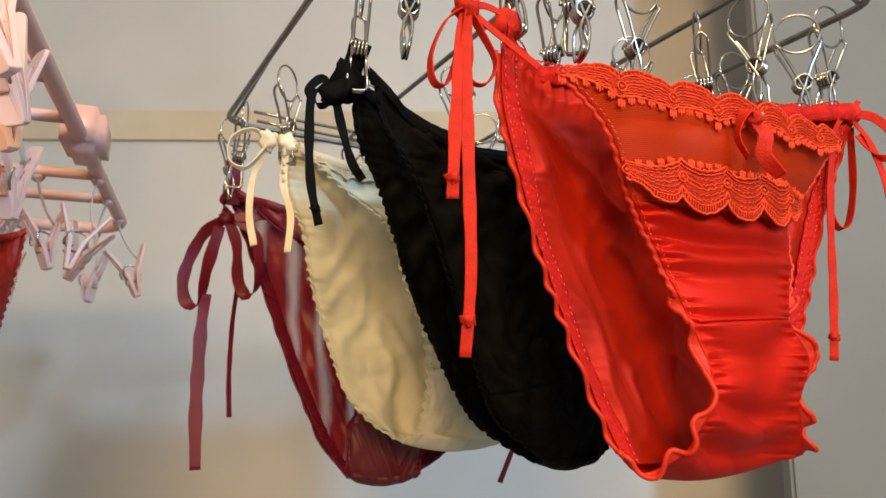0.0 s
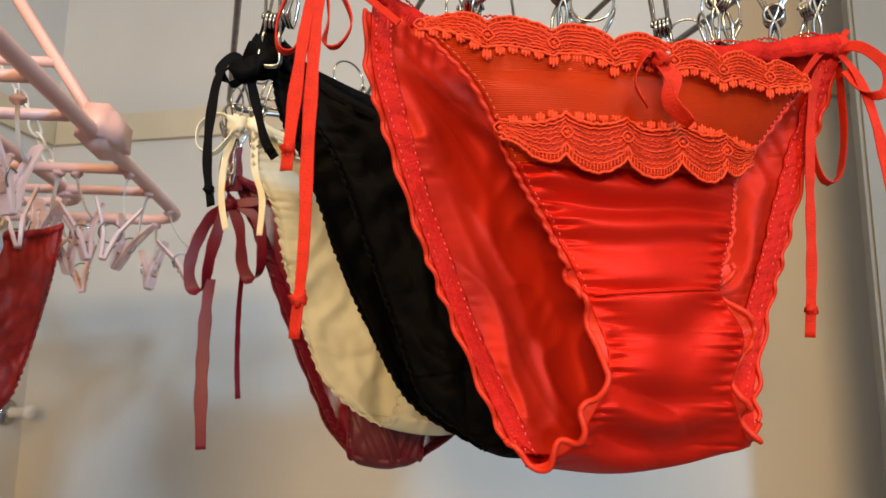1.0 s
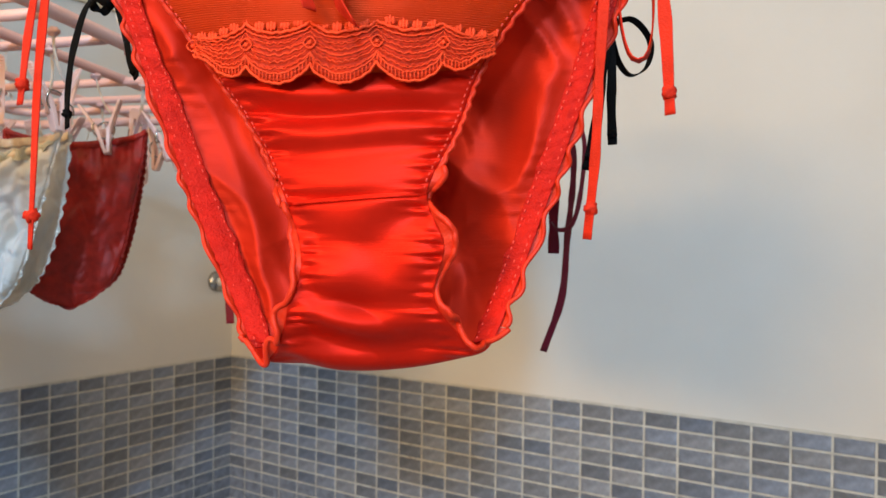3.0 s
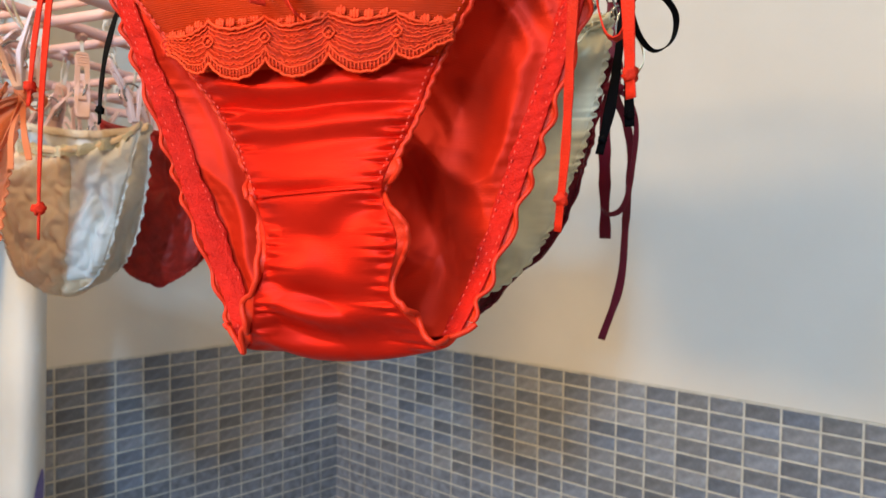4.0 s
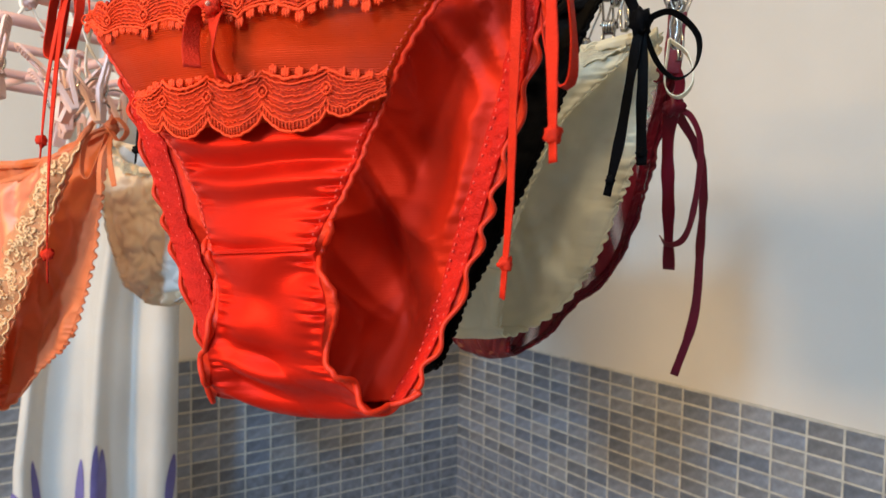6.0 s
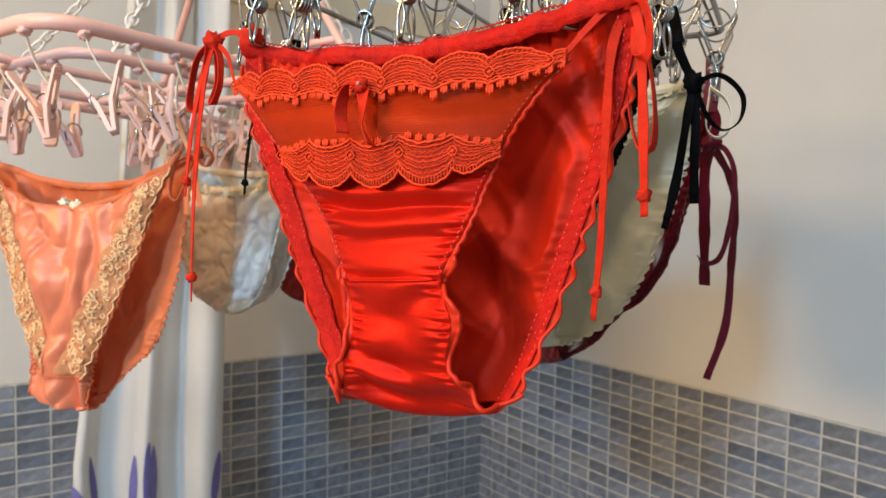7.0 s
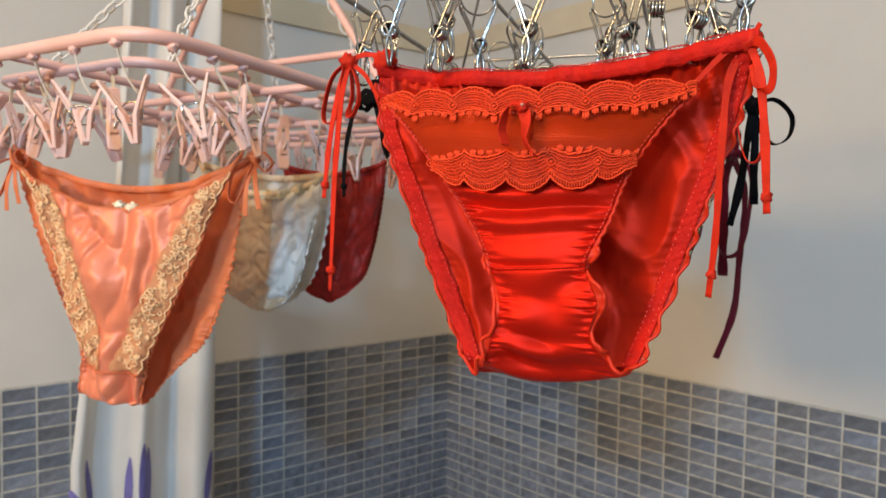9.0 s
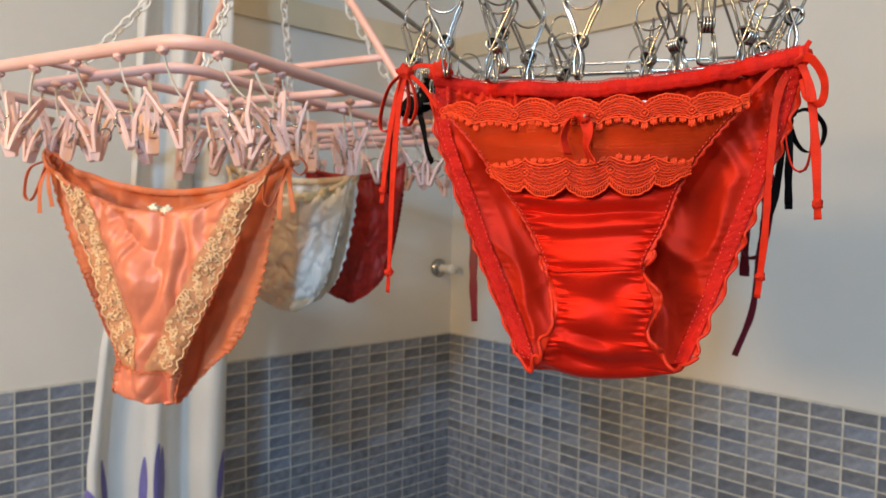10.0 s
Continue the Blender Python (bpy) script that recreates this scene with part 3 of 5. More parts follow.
def plastic_peg():
    """A pink spring peg on a milky strap: origin at the rail."""
    ob = thing("plastic_peg", "pale pink plastic spring peg on a milky strap", "clothes peg", "pegs on the plastic hanger")
    strap = curve([(0, 0, 0.002), (0.0006, 0.0006, -0.014), (0.0040, 0.0004, -0.030), (0.0095, 0, -0.042)], 14)
    mesh_part("strap", *band(strap, 0.0032, (0, 1, 0), 0.0012), CLEAR, ob, "milky plastic strap")
    mesh_part("cap", *box((0, 0, -0.001), (0.009, 0.010, 0.007), None, 0.002), PINK, ob)
    ls = np.array((0, 0.0008, 0.003, 0.010, 0.020, 0.030, 0.040, 0.048, 0.0535, 0.0545))
    hs = 1.12 * np.array((0.0022, 0.0040, 0.0050, 0.0052, 0.0054, 0.0056, 0.0056, 0.0052, 0.0046, 0.0030))
    m = len(ls)
    sl, sh = np.linspace(0.010, 0.029, m), np.array((0.0008, 0.0015, 0.0018, 0.0018, 0.0018, 0.0018, 0.0018, 0.0018, 0.0015, 0.0008))
    for s in (-1, 1):
        # a flat arm with rounded ends and a long slot through its handle
        def arm_loop(l, h, face):
            x = s * (np.interp(l, (0, 0.031, 0.0545), (0.0195, 0.0046, 0.0011)) + face * np.interp(l, (0, 0.03), (0.0010, 0.0016)))
            z = -0.0275 - l * 0.98
            return [(x[i], h[i], z[i]) for i in range(m)] + [(x[i], -h[i], z[i]) for i in range(m - 1, -1, -1)]
        vs = arm_loop(ls, hs, 1) + arm_loop(sl, sh, 1) + arm_loop(ls, hs, -1) + arm_loop(sl, sh, -1)
        q, fs = 2 * m, []
        for k in range(q):
            j = (k + 1) % q
            fs += [(k, j, q + j, q + k), (2 * q + j, 2 * q + k, 3 * q + k, 3 * q + j), (j, k, 2 * q + k, 2 * q + j), (q + k, q + j, 3 * q + j, 3 * q + k)]
        arm = mesh_part("arm", vs, fs, PINK_PEG, ob, smooth=False)
        bv = arm.modifiers.new("edge", "BEVEL")
        bv.width, bv.segments, bv.limit_method = 0.0005, 2, "ANGLE"
        mesh_part("grip", *join(*[box((s * (0.0196 - 0.00105 * i), 0, -0.0297 - 0.0021 * i), (0.0012, 0.0086, 0.0010), pose(0, 0, 0, 0, -s * 25, 0)) for i in range(5)]), PINK_PEG, ob, smooth=False)
        # the recess is a raised block with its shade put into a darker pink
        mesh_part("recess", *box((s * 0.0056, 0, -0.0630), (0.0030, 0.0066, 0.0080), pose(0, 0, 0, 0, -s * 9, 0), 0.0005), PEG_SHADE, ob, "darker moulded recess", smooth=False)
    spring = [(0.0092 * math.cos(w), 0.0062 * math.sin(w * 0.5 + 0.4), -0.0560 + 0.0092 * math.sin(w)) for w in np.linspace(-3.9, 3.6, 44)]
    mesh_part("spring", *tube(spring, 0.00085, 6), STEEL, ob, "steel wire spring")
    return ob


ppeg = plastic_peg()
first = True
spots = []
for a in (0.03, 0.085, 0.145, 0.205, 0.265, 0.33):
    spots.append((a, 0.0))
for b in (0.03, 0.07, 0.105, 0.40, 0.46, 0.53):
    spots.append((0.0, b))
for b in (0.12, 0.24, 0.36, 0.47):
    spots.append((0.085, b))
for a in (0.06, 0.15, 0.24, 0.32):
    spots += [(a, 0.275), (a, 0.40), (a + 0.02, 0.47), (a - 0.03, PD)]
for b in (0.10, 0.20, 0.30):
    spots.append((0.21, b))
for a in (0.13, 0.19, 0.25, 0.30):
    spots.append((a, 0.065))
# pegs that hold the garments
for x, y in ((-0.446, 0.178), (-0.424, 0.196), (-0.258, 0.326), (-0.244, 0.318), (-0.362, 0.328), (-0.278, 0.424), (-0.425, 0.430), (-0.352, 0.575)):
    dx, dy = x - P0.x, y - P0.y
    spots.append((dx * PE1.x + dy * PE1.y, dx * PE2.x + dy * PE2.y))
for a, b in spots:
    p = pp(a, b, -0.006)
    m = pose(p.x, p.y, p.z, rnd.uniform(-14, 14), rnd.uniform(-20, 20), rnd.gauss(35, 45))
    if first:
        ppeg.matrix_world = m
        first = False
    else:
        copy_thing(ppeg, m)

# ---- garments ----


class Strip:
    """A garment cut as one strip: from the front's top, under, to the back's top, between its left and right leg edges."""

    def __init__(self, ob, left, right, bulge, rows=14, cols=41, folds=None, swell=0.7):
        self.ob, self.rows, self.cols, self.n = ob, rows, cols, len(left)
        nv = (len(left) - 1) * rows + 1
        l, r, b = spline(left, nv), spline(right, nv), spline([(0, *q) for q in bulge], nv)
        s = np.linspace(0, 1, cols)
        hump = np.sin(np.pi * s) ** swell
        g = l[:, None] * (1 - s)[None, :, None] + r[:, None] * s[None, :, None] + b[:, None] * hump[None, :, None]
        if folds:
            for i in range(nv):
                w = i / rows
                for k in range(cols):
                    g[i, k] += np.array(folds(w, s[k], g[i, k]))
        self.g = g

    def at(self, w, s):
        i, k = w * self.rows, s * (self.cols - 1)
        a, c = min(int(i), len(self.g) - 2), min(int(k), self.cols - 2)
        x, y = i - a, k - c
        g = self.g
        return (g[a, c] * (1 - y) + g[a, c + 1] * y) * (1 - x) + (g[a + 1, c] * (1 - y) + g[a + 1, c + 1] * y) * x

    def panel(self, name, w0, w1, mat, label="", thick=0.0005, c0=0.0, c1=1.0):
        a, b = int(round(w0 * self.rows)), int(round(w1 * self.rows))
        g = self.g[a:b + 1, int(round(c0 * (self.cols - 1))):int(round(c1 * (self.cols - 1))) + 1]
        return mesh_part(name, g.reshape(-1, 3), grid_faces(len(g), g.shape[1]), mat, self.ob, label, thick=thick)

    def edge(self, right, w0, w1, n, inset=0.0):
        out = []
        for w in np.linspace(w0, w1, n):
            wd = np.linalg.norm(self.at(w, 1) - self.at(w, 0))
            d = min(0.45, inset / max(wd, 1e-4))
            out.append(self.at(w, 1 - d if right else d))
        return curve(out, n)

    def frill(self, name, right, w0, w1, mat, out=0.0035, wave=0.0016, period=0.014, label="", cord=0.0011, swing=0.35):
        """A lettuce edge along one leg opening with a rolled cord."""
        length = np.linalg.norm(np.diff(self.edge(right, w0, w1, 60), axis=0), axis=1).sum()
        n = max(30, int(length / 0.0011))
        e, inner = self.edge(right, w0, w1, n), self.edge(right, w0, w1, n, 0.006)
        d = e - inner
        d /= np.linalg.norm(d, axis=1)[:, None]
        t = np.gradient(e, axis=0)
        t /= np.linalg.norm(t, axis=1)[:, None]
        nm = np.cross(t, d)
        s = np.linspace(0, length, n)
        ph = 2 * np.pi * s / period + 1.3 * np.sin(s * 90)
        vs = []
        for q in (0.0, 0.5, 1.0):
            vs.append(e + d * (q * out * (1 + swing * np.sin(ph))[:, None]) + nm * (q * wave * np.sin(ph + 0.8)[:, None]))
        g = np.stack(vs, 1)
        return mesh_part(name, *join((g.reshape(-1, 3), grid_faces(n, 3)), tube(g[:, 2], cord, 7)), mat, self.ob, label)

    def elastic(self, name, right, w0, w1, width, mat, lift, label=""):
        n, m = 240, 6
        a, b = self.edge(right, w0, w1, n), self.edge(right, w0, w1, n, width)
        s = np.r_[0, np.cumsum(np.linalg.norm(np.diff(a, axis=0), axis=1))]
        wob = np.array([nz(v * 130, width * 900, 2.0 if right else 5.0) for v in s])
        b = b + (b - a) * (0.14 * wob)[:, None]
        g = np.stack([a + (b - a) * q for q in np.linspace(0, 1, m)], 1) + np.array((0, lift, 0))
        for k in range(m):
            bump = [nz(v * 330, k * 0.7, 8.0) for v in s]
            g[:, k, 1] += 0.0009 * np.array(bump) + (0.0005 if k in (1, 4) else -0.0003)
        return mesh_part(name, g.reshape(-1, 3), grid_faces(n, m), mat, self.ob, label, thick=0.0007)

    def stitches(self, name, right, w0, w1, insets, mat, lift, step=0.0034):
        pieces = []
        for inset in insets:
            e = self.edge(right, w0, w1, 200, inset)
            length = np.linalg.norm(np.diff(e, axis=0), axis=1).sum()
            m = int(length / step)
            for i in range(m):
                k = int(i * 198 / m)
                c, d = e[k] + np.array((0, lift, 0)), e[k + 1] - e[k]
                d = d / (np.linalg.norm(d) + 1e-9)
                s = np.cross(d, (0, 1, 0)) * 0.00028
                a, b, h = c - d * 0.0006, c + d * 0.0006, np.array((0, -0.00035, 0))
                pieces.append(([a - s, a + s, b + s, b - s, c + h], [(0, 1, 4), (1, 2, 4), (2, 3, 4), (3, 0, 4)]))
        return tagged(mesh_part(name, *join(*pieces), mat, self.ob, "rows of small pale stitches", smooth=False), kind="stuff")

    def waistband(self, name, w, drop, mat, lift=0.0, label="", n=60, s0=0.0, s1=1.0):
        top = curve([self.at(w, s) for s in np.linspace(s0, s1, 24)], n)
        n, m = 4 * n, 6
        top = curve(top, n)
        g = np.stack([top + np.array((0, lift * (1 + 0.5 * math.sin(math.pi * q)), 0.0008 - drop * q)) for q in np.linspace(0, 1, m)], 1)
        s = np.r_[0, np.cumsum(np.linalg.norm(np.diff(top, axis=0), axis=1))]
        for k in range(m):
            g[:, k, 1] += 0.0008 * np.array([nz(v * 300, k * 0.6, 3.0) for v in s]) + (0.0004 if k in (1, 4) else -0.0002)
        g[:, -1, 2] += 0.0010 * np.array([nz(v * 160, 4.0, 1.0) for v in s])
        return mesh_part(name, g.reshape(-1, 3), grid_faces(n, m), mat, self.ob, label, thick=0.0009)

    def lace(self, name, w, s0, s1, up, down, period, mat, cord_mat, sign, lift=-0.0014, label="", petals=True):
        """A scalloped band along a row; sign 1: scallops point up, -1: down. Cords, rungs and petals stand proud of it."""
        n = 260
        row = curve([self.at(w, s) for s in np.linspace(s0, s1, 30)], n)
        s = np.r_[0, np.cumsum(np.linalg.norm(np.diff(row, axis=0), axis=1))]
        ends = np.clip(np.minimum(s, s[-1] - s) / 0.022, 0.30, 1.0) ** 0.7
        tip = np.abs(np.sin(np.pi * s / period)) ** 0.6
        off = np.array((0, lift, 0))
        full = (up + down) * ends
        start = -sign * down * ends

        wav = np.array([nz(v * 75, w, 4.0) for v in s])
        sag = np.array([nz(v * 60, w + 3, 9.0) for v in s])

        def line(q):
            """Points at the share q of the band's depth, q a number or one for each sample."""
            z = start + sign * full * q
            ripple = wav * 0.0022 - 0.0009 * np.sin(np.pi * np.clip(q, 0, 1))
            z = z + sag * 0.0016 + 0.0007 * np.array([nz(v * 520, float(np.mean(q)) * 9, 2.0) for v in s])
            return row + off + np.stack([np.zeros(n), ripple * np.ones(n), z * np.ones(n)], 1)

        edge = 0.72 + 0.28 * tip
        upper = 0.16 + 0.15 * tip
        m = 8
        g = np.stack([line(upper + (edge - upper) * q) for q in np.linspace(0, 1, m)], 1)
        uv = np.stack([np.stack([s, full * (upper + (edge - upper) * q)], 1) for q in np.linspace(0, 1, m)], 1)
        ob = mesh_part(name, g.reshape(-1, 3), grid_faces(n, m), mat, self.ob, label, uvs=uv.reshape(-1, 2), thick=0.0005)
        out = np.array((0, -0.0008, 0))
        cords = [tube(line(upper) + out, 0.00062, 6), tube(line(upper + 0.07) + out, 0.00035, 5), tube(line(edge) + out * 0.6, 0.00055, 6), tube(line(edge - 0.13) + out * 0.7, 0.00036, 5),
                 tube(line(upper + (edge - upper) * 0.45) + out * 0.5, 0.00030, 5)]
        for q_ in (0.22, 0.34, 0.58, 0.72):
            cords.append(tube(line(upper + (edge - upper) * (q_ + 0.012 * np.sin(s * 2600))) + out * 0.55, 0.00026, 4))
        a, c = line(edge) + out * 0.6, line(edge - 0.13) + out * 0.7
        for i in range(2, n - 1, 3):
            cords.append(tube([a[i], a[i] * 0.5 + c[i] * 0.5, c[i]], 0.00028, 4))
        if petals:
            p = line(upper - 0.08) + out
            j = line(np.full(n, 0.46)) + out
            for x in np.arange(0.0, s[-1], period * 0.2):
                k = min(n - 1, int(np.searchsorted(s, x)))
                at_join = abs((x / period + 0.02) % 1.0) < 0.1
                cc = p[k] - np.array((0, 0, sign * (0.0006 if at_join else 0.0)))
                for q_ in (-1, 0, 1):
                    cords.append(blob(cc + np.array((0.0012 * q_, 0, 0)), (0.0008, 0.0005, (0.0026 if at_join else 0.0021) * (1 - 0.25 * abs(q_))), 0.12, x * 60 + q_, 6, 6))
                if at_join:
                    ring = [j[k] + np.array((0.0024 * math.cos(v), -0.0002, 0.0022 * abs(math.sin(v)) * math.sin(v))) for v in np.linspace(0, 2 * math.pi, 14, endpoint=False)]
                    cords.append(tube(ring, 0.00035, 5, True))
                    cords.append(blob(j[k], (0.0010, 0.0006, 0.0008), 0.1, x, 5, 6))
        tagged(mesh_part("embroidery", *join(*cords), cord_mat, ob, "raised embroidered cords and petals"), kind="stuff")
        return ob


def local_curve(ob, pts, n=40):
    inv = ob.matrix_world.inverted()
    return curve([tuple(inv @ Vector(p)) for p in pts], n)


def tie(ob, name, pts, width, mat, side, label="", twist=0.0, end_knot=0.0, n=44, thick=0.0007, taper=None):
    p = local_curve(ob, pts, n)
    w = width if taper is None else np.interp(np.linspace(0, 1, n), (0, 0.5, 1), taper)
    w = w * np.array([1 + 0.3 * nz(v[0] * 70, v[1] * 70, v[2] * 70) for v in p])
    inv = ob.matrix_world.to_3x3().inverted()
    pieces = [band(p, w, tuple(inv @ Vector(side)), thick, twist)]
    if end_knot:
        e = p[-1]
        q = p[-5]
        pieces.append(blob(tuple(q), (end_knot * 0.78, end_knot * 0.7, end_knot * 0.75), 0.3, e[0] * 90))
    return mesh_part(name, *join(*pieces), mat, ob, label)


def knot(ob, at, size, mat, seed=0.0, label=""):
    inv = ob.matrix_world.inverted()
    return mesh_part("knot", *blob(tuple(inv @ Vector(at)), size, 0.35, seed), mat, ob, label)


def nz(x, y, z):
    return noise.noise(Vector((x, y, z)))

# red garment
red = thing("red_briefs", "red satin tie-side briefs with orange-red lace bands", "briefs", "garments on the wire hanger", at=(0.12, 0.325, 1.389), turn=23.7)
bpy.context.view_layer.update()
RZ = 1.389


def rz(pts):
    return [(u, n, z - RZ) for u, n, z in pts]


RED_L = rz([(-0.106, -0.006, 1.578), (-0.094, -0.019, 1.556), (-0.073, -0.022, 1.533), (-0.056, -0.013, 1.507), (-0.040, -0.010, 1.483), (-0.028, -0.012, 1.458), (-0.021, -0.015, 1.436), (-0.026, -0.016, 1.418),
            (-0.034, -0.006, 1.401), (-0.046, 0.006, 1.396), (-0.057, 0.010, 1.415), (-0.074, 0.010, 1.452), (-0.088, 0.009, 1.487), (-0.100, 0.006, 1.520), (-0.109, 0.003, 1.550), (-0.109, 0.002, 1.582)])
RED_R = rz([(0.104, -0.002, 1.578), (0.080, -0.004, 1.556), (0.060, -0.006, 1.533), (0.045, -0.002, 1.511), (0.037, -0.008, 1.487), (0.027, -0.014, 1.462), (0.034, -0.016, 1.443), (0.030, -0.013, 1.424),
            (0.038, -0.006, 1.410), (0.048, 0.004, 1.402), (0.058, 0.016, 1.424), (0.069, 0.021, 1.455), (0.081, 0.020, 1.490), (0.091, 0.019, 1.520), (0.100, 0.014, 1.550), (0.108, 0.003, 1.584)])
RED_B = [(-0.008, -0.004), (-0.013, -0.004), (-0.010, -0.001), (-0.009, -0.002), (-0.006, 0.0), (-0.004, 0.0), (-0.001, 0.0), (0.002, 0.0), (0.008, -0.007), (0.015, -0.007), (0.018, 0.0), (0.020, 0.0), (0.021, 0.0), (0.020, 0.0), (0.018, 0.0), (0.016, -0.011)]


def crease(x, y, z):
    """Rounded swells that meet in sharp valleys."""
    return abs(nz(x + 0.5 * nz(x * 0.8, y, z * 0.8), y, z + 0.6 * nz(x * 0.7, y + 4, z * 0.6)))


def pleats(z, e_m, reach, period, seed):
    """Fine gathers beside an elastic edge; e_m: metres from that edge."""
    ph = 2 * math.pi * z / period + 3.0 * nz(z * 160, seed, 0.0)
    ln = reach * (1.0 + 0.8 * nz(z * 330, seed + 2, 0.0))
    amp = max(0.12, 0.55 + 1.1 * nz(z * 95, seed + 7, 0.4))
    return amp * math.exp(-(max(e_m, 0.0) / max(ln, 0.002)) ** 1.6) * math.sin(ph)


def drape(x, z, period, depth, seed):
    """Slack folds one below the other: round swells between sharp valleys, fading in and out along their length."""
    ph = math.pi * z / period + 1.5 * nz(x * 13, seed, z * 16)
    fade = max(0.15, 0.75 + 1.3 * nz(x * 22, seed + 3.0, z * 38))
    return depth * fade * (0.72 * math.sin(2 * ph) + 0.28 * (abs(math.sin(ph + 0.9)) - 0.6))


def red_folds(w, s, p):
    e = min(s, 1 - s)
    seed = 3.0 if s > 0.5 else 8.0
    wide = 0.055 + 0.05 * max(0.0, 5 - w) / 4 if w < 9 else 0.09 + 0.11 * min(1.0, (w - 9) / 6)
    em = e * wide
    d = 0.0
    if 3.0 <= w <= 9.3:
        d -= min(1.0, em / 0.0035) * (0.0022 if w < 5 else 0.0020) * pleats(p[2], em, 0.0062 if w < 5 else 0.0060, 0.0046, seed)
        k = min(1.0, em / 0.010 + 0.2)
        if w < 5.0:
            zz = p[2] - 2.0 * (p[0] + 0.004) ** 2
            d -= k * (drape(p[0], zz, 0.0150, 0.0026, 0.3) + 0.0008 * nz(p[0] * 20, 2.3, zz * 90))
        else:
            zz = p[2] - 9.0 * (p[0] - 0.003) ** 2
            d -= k * (drape(p[0], zz, 0.0200, 0.0050, 5.3) + 0.0040 * nz(p[0] * 42 + 2, 8.3, zz * 62) + 0.0030 * crease(p[0] * 26 + 9, 1.7, p[2] * 40 + p[0] * 16) - 0.0012)
        if abs(w - 5.02) < 0.035:
            d += 0.0012
    elif w < 3.0:
        d += (0.0030 * nz(p[0] * 14, 4.2, p[2] * 34) - 0.0030 * crease(p[0] * 6, 1.2, p[2] * 52)) * min(1, e * 8)
    else:
        k = min(1.0, em / 0.012)
        d += k * (0.0240 * crease(p[0] * 15 + 3, 7.0, p[2] * 9 + p[0] * 12) + 0.0110 * crease(p[0] * 34 + p[2] * 20, 2.0, p[2] * 22) + 0.0016 * crease(p[0] * 70, 6.0, p[2] * 50) - 0.0090)
        if em > 0.008:
            d += 0.00022 * pleats(p[2], em - 0.009, 0.0050, 0.0058, seed)
        low = 14.0 + 0.5 * nz(p[0] * 130, 3, 2)
        if w > low:
            d += 0.0026 * math.sin(p[0] * 1000 + 4 * nz(p[0] * 60, 1, 0)) * min(1.0, w - low)
    return (0.0, d, 0.0)


rs = Strip(red, RED_L, RED_R, RED_B, 40, 101, red_folds)
rs.panel("front_yoke", 1.0, 3.05, MESH, "sheer orange-red mesh yoke", 0.0003)
rs.panel("front_panel", 3.0, 5.02, SATIN, "gathered red satin front")
rs.panel("gusset", 5.02, 9.3, SATIN, "gathered red satin gusset")
rs.panel("back_panel", 9.3, 15.0, BACKING, "fine red knit back, seen from inside")
rs.lace("upper_lace", 1.0, 0.0, 1.0, 0.0050, 0.0125, 0.0245, RED_LACE, CORD, 1, label="scalloped orange-red lace along the top")
rs.lace("lower_lace", 2.55, -0.0, 1.0, 0.0165, 0.0100, 0.0245, RED_LACE, CORD, -1, label="scalloped orange-red lace hanging over the front panel")
for side_ in (False, True):
    rs.frill("front_leg_piping", side_, 1.05, 4.6, PIPING, 0.0016, 0.0005, 0.006, cord=0.0010)
    rs.frill("front_leg_frill", side_, 4.6, 9.5, PIPING, 0.0026, 0.0030, 0.025, "wavy rolled red edge", 0.0012, 0.75)
    rs.frill("back_leg_frill", side_, 9.5, 14.6, PIPING, 0.0024, 0.0014, 0.017, "wavy rolled red edge", 0.0010, 0.45)
    rs.elastic("leg_elastic", side_, 9.3, 15.0, 0.0090, ELASTIC, -0.0014, "matt crimson leg elastic")
    rs.stitches("stitching", side_, 9.4, 14.8, (0.0020, 0.0048, 0.0080), THREAD, -0.0021)
    rs.stitches("stitching", side_, 1.1, 5.0, (0.0012,), THREAD, -0.0012, 0.0028)
rs.waistband("waistband", 15.0, 0.0088, ELASTIC, -0.0032, "matt crimson back waistband")
picot_row = curve([rs.at(15.0, s) for s in np.linspace(0.02, 0.98, 24)], 900)
picot_row += np.array([(0, -0.0034, 0.0011 + 0.0010 * abs(math.sin(i * 0.34))) for i in range(900)])
tagged(mesh_part("picot_edge", *tube(picot_row, 0.00036, 4), ELASTIC, red, "tiny looped crimson edging"), kind="stuff")
seam = curve([rs.at(5.02, s) + np.array((0, -0.0012, 0)) for s in np.linspace(0.05, 0.95, 16)], 40)
mesh_part("seam", *tube(seam, 0.00055, 6), SATIN, red, "stitched cross seam")
label_pts = [rs.at(w, s) + np.array((0, -0.0042, 0)) for w in (13.8, 14.1, 14.45) for s in (0.52, 0.58, 0.64)]
mesh_part("care_label", label_pts, grid_faces(3, 3), TAG, red, "small white care label", thick=0.0004)
# little bow with a bead at the lace's middle
bow_at = rs.at(1.35, 0.52) + np.array((0, -0.0045, 0))
mesh_part("bow_loop", *band(curve([bow_at, bow_at + (-0.006, -0.003, 0.002), bow_at + (-0.011, -0.002, -0.010), bow_at + (-0.008, -0.004, -0.020)], 20), 0.0062, (0.6, 1, 0.2), 0.0006), TIE, red, "small red ribbon bow")
mesh_part("bow_tail", *band(curve([bow_at, bow_at + (0.003, -0.004, -0.008), bow_at + (0.002, -0.003, -0.017), bow_at + (0.009, -0.005, -0.026)], 20), 0.0066, (1, 0.2, 0.1), 0.0006, 0.3), TIE, red, "small red ribbon tail")
mesh_part("bow_knot", *blob(bow_at + np.array((0, -0.002, 0)), (0.0036, 0.0028, 0.0030), 0.4, 3), TIE, red)
